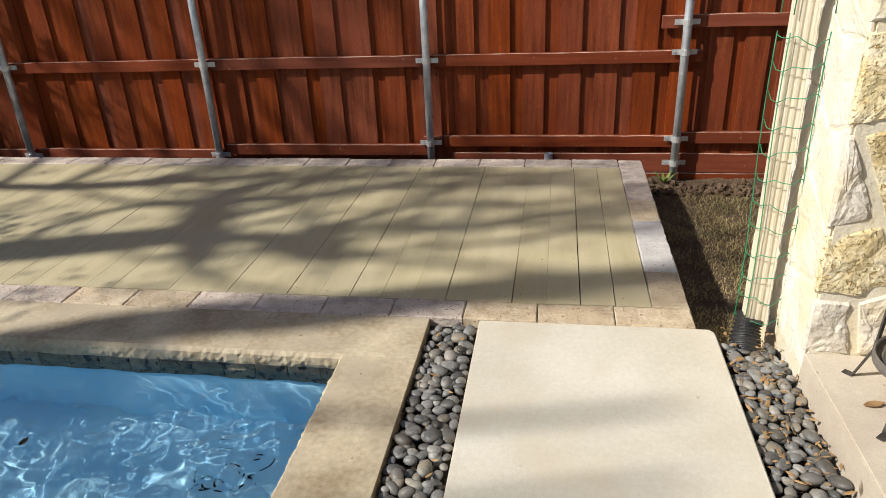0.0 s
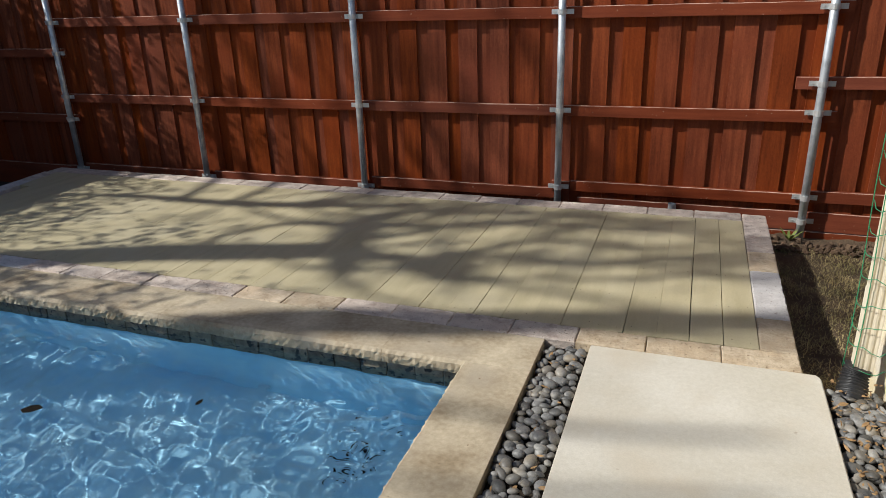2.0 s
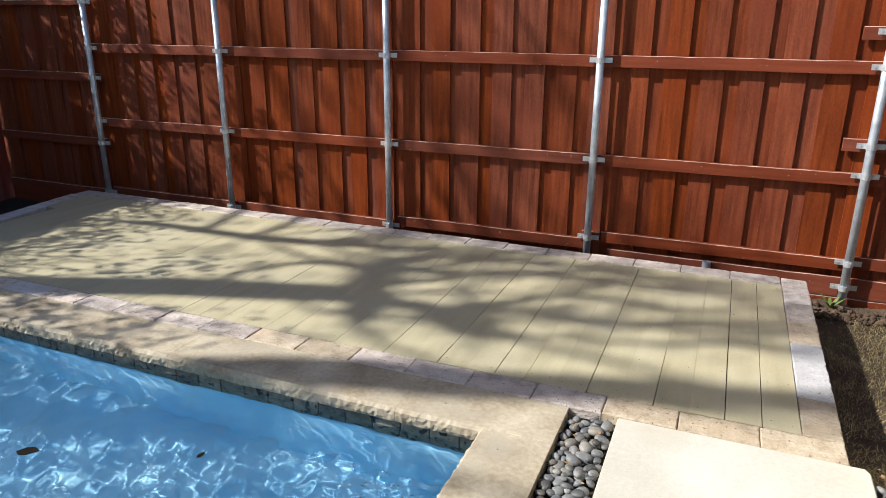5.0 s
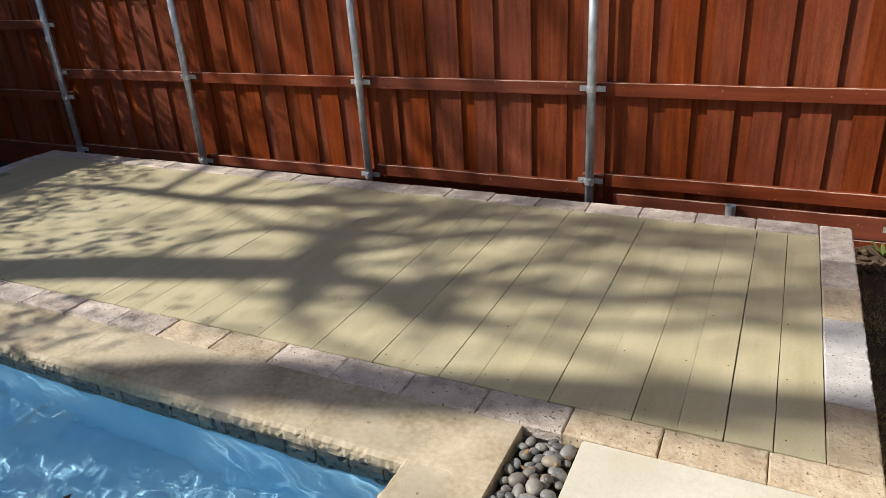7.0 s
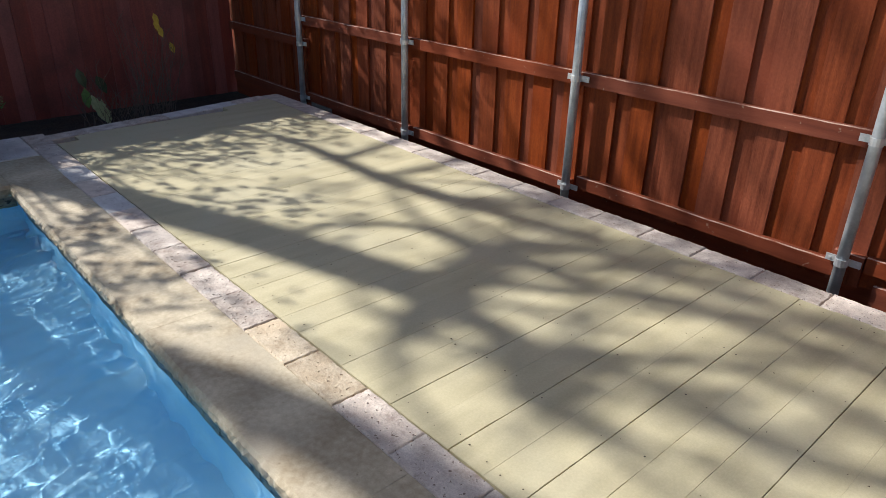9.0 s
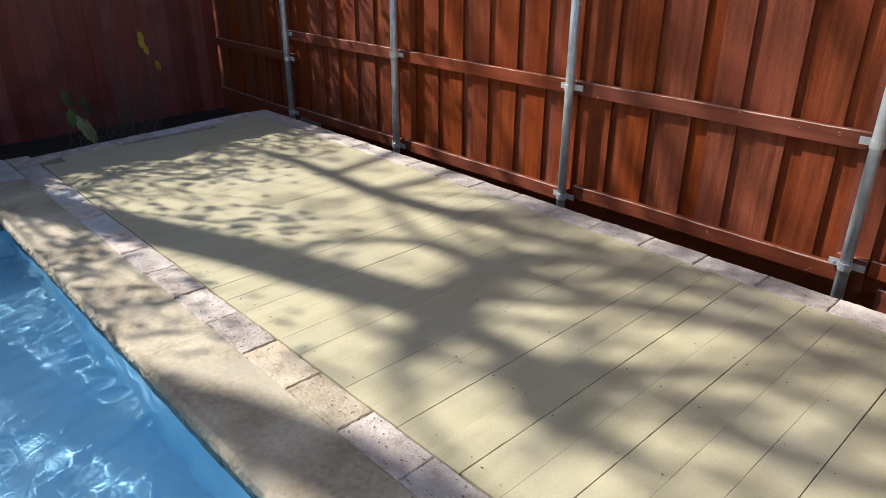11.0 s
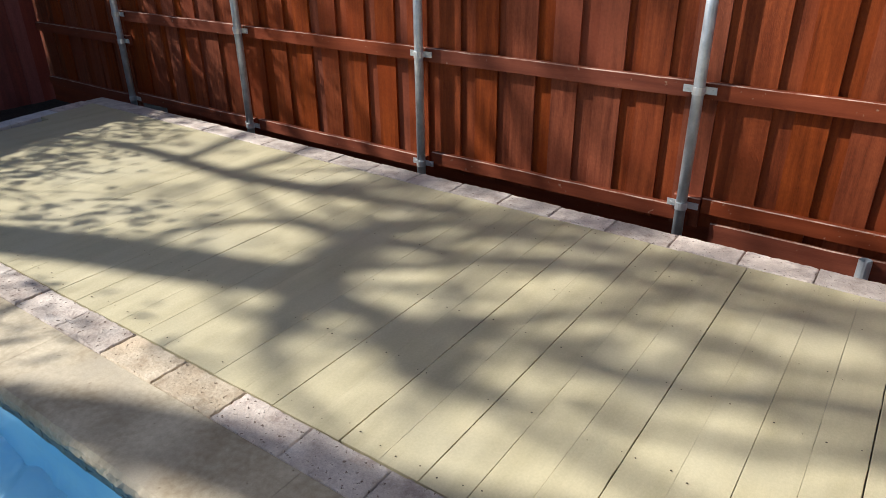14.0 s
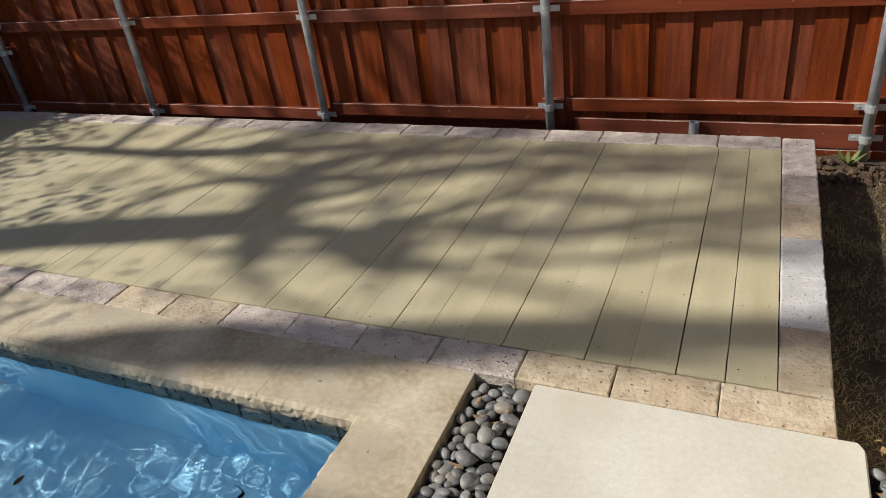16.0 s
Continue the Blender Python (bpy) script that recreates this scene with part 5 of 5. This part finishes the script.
# ---- deck ----
def make_deck():
    deck = empty("deck", (0, 4.3, -0.05))
    tagged(deck, "khaki painted wooden deck of wide boards", "deck", kind="structure")
    inv = Matrix.Translation((0, -4.3, 0.05))
    pitch = 0.1575
    # width of each seam in millimetres, from the east edge
    seams = [2, 2.6, 3.5, 1.4, 3.6, 0.3, 3.0, 1.2, 1.8, 2.4, 0.3, 3.6, 0.8, 2.4, 0.4, 2.2, 0.3, 1.8, 0.4, 2.0]
    x = DECK_E + 0.004
    k = 0
    screws = bmesh.new()
    while x > -5.80:
        gap = seams[k] if k < len(seams) else rnd.choice((0.2, 0.4, 0.8, 1.6, 2.0))
        gap = gap * 0.68 / 1000
        xa, xb = x - pitch, x - gap
        ya, yb = DECK_Y0 + 0.002 + rnd.uniform(0, 0.003), DECK_Y1 + rnd.uniform(0, 0.008)
        if xa < -5.56:
            ya = min(yb - 0.1, 3.30 + (-5.56 - xa) / 0.24 * 2.0)
        n = 64
        bm = bmesh.new()
        rings = []
        for i in range(n + 1):
            y = ya + (yb - ya) * i / n
            wv = 0.0012 * noise.noise(Vector((k * 3.3, y * 1.3, 0)))
            wide = gap * min(1, max(-1, 2.0 * noise.noise(Vector((k * 4.1, y * 1.1, 3))) + 1.5 * noise.noise(Vector((k * 2.3, y * 14, 5))) + (0.7 if gap > 0.0015 else -0.1))) if k != 4 else 0.0025 * max(-0.8, 1 - i / 14)
            z = -0.003 + 0.0012 * noise.noise(Vector((k * 1.7, y * 0.8, 7)))
            c = 0.0011 if gap > 0.001 else 0.0004
            rings.append([bm.verts.new(p) for p in ((xa + 0.0002, y, -0.04), (xb + wv - wide, y, -0.04), (xb + wv - wide, y, z - c), (xb + wv - c - wide, y, z), (xa + c, y, z), (xa + 0.0002, y, z - c))])
        for p, q in zip(rings, rings[1:]):
            for i in range(6):
                bm.faces.new((p[i], q[i], q[(i + 1) % 6], p[(i + 1) % 6]))
        bm.faces.new(rings[0]); bm.faces.new(rings[-1][::-1])
        bmesh.ops.recalc_face_normals(bm, faces=bm.faces)
        bm.transform(inv)
        part("deck_board", bm, M["deck"], deck)
        for j, y in enumerate((3.40, 3.80, 4.22, 4.62, 5.02, 5.24)):
            for s in (0.028, pitch - 0.03):
                if y < ya or rnd.random() < 0.2:
                    continue
                px, py = x - s + rnd.uniform(-0.012, 0.012), y + rnd.uniform(-0.02, 0.02)
                bmesh.ops.create_circle(screws, cap_ends=True, segments=6, radius=rnd.uniform(0.0020, 0.0042), matrix=inv @ Matrix.Translation((px, py, -0.0002)))
        x -= pitch
        k += 1
    s = part("screw_heads", screws, M["screw"], deck, "small dark recessed screw heads")
    tagged(s, kind="stuff")
make_deck()

# ---- small loose things ----
def loose_leaf(x, y, z, a, ln, mat, label, wide=0.45):
    ob = leaves("fallen_leaf", [(Vector((0, 0, 0.004)), Vector((1, 0, 0.05)), Vector((0, 0, 1)), ln, ln * wide, -0.12)], M[mat])
    ob.matrix_basis = pose(x, y, z, 0, 0, a)
    tagged(ob, label, "leaf", group="fallen leaves")
loose_leaf(1.29, 2.545, 0.103, 10, 0.075, "leaf_dry", "dry brown leaf lying on the patio")
loose_leaf(1.36, 2.16, 0.103, 200, 0.03, "leaf_dry", "dry brown leaf lying on the patio")
loose_leaf(1.93, 1.95, 0.103, 60, 0.16, "leaf_dry", "dry brown leaf lying on the patio")
loose_leaf(0.42, 1.95, -0.004, 50, 0.03, "leaf_dark", "tiny dark leaf scrap on the slab")
for x, y, a, ln in ((-2.49, 2.03, 15, 0.12), (-1.72, 2.30, 80, 0.05), (-4.40, 2.37, 40, 0.05), (-4.50, 2.66, 10, 0.08)):
    loose_leaf(x, y, WATER + 0.004, a, ln, "leaf_wet", "dark wet leaf floating on the pool", 0.6)
weed = leaves("weed", [(Vector((0, 0, 0)), Vector((math.cos(a), math.sin(a), 1.2)), Vector((0, 0, 1)), 0.05 + 0.02 * (a % 1.3), 0.012, 0.4) for a in np.linspace(0, 12, 16)], M["leaf_lit"])
weed.scale = (1.7, 1.7, 1.9)
weed.location = (1.10, 5.76, lawn_z(1.10, 5.76))
tagged(weed, "small green weed tuft at the post foot", "weed")
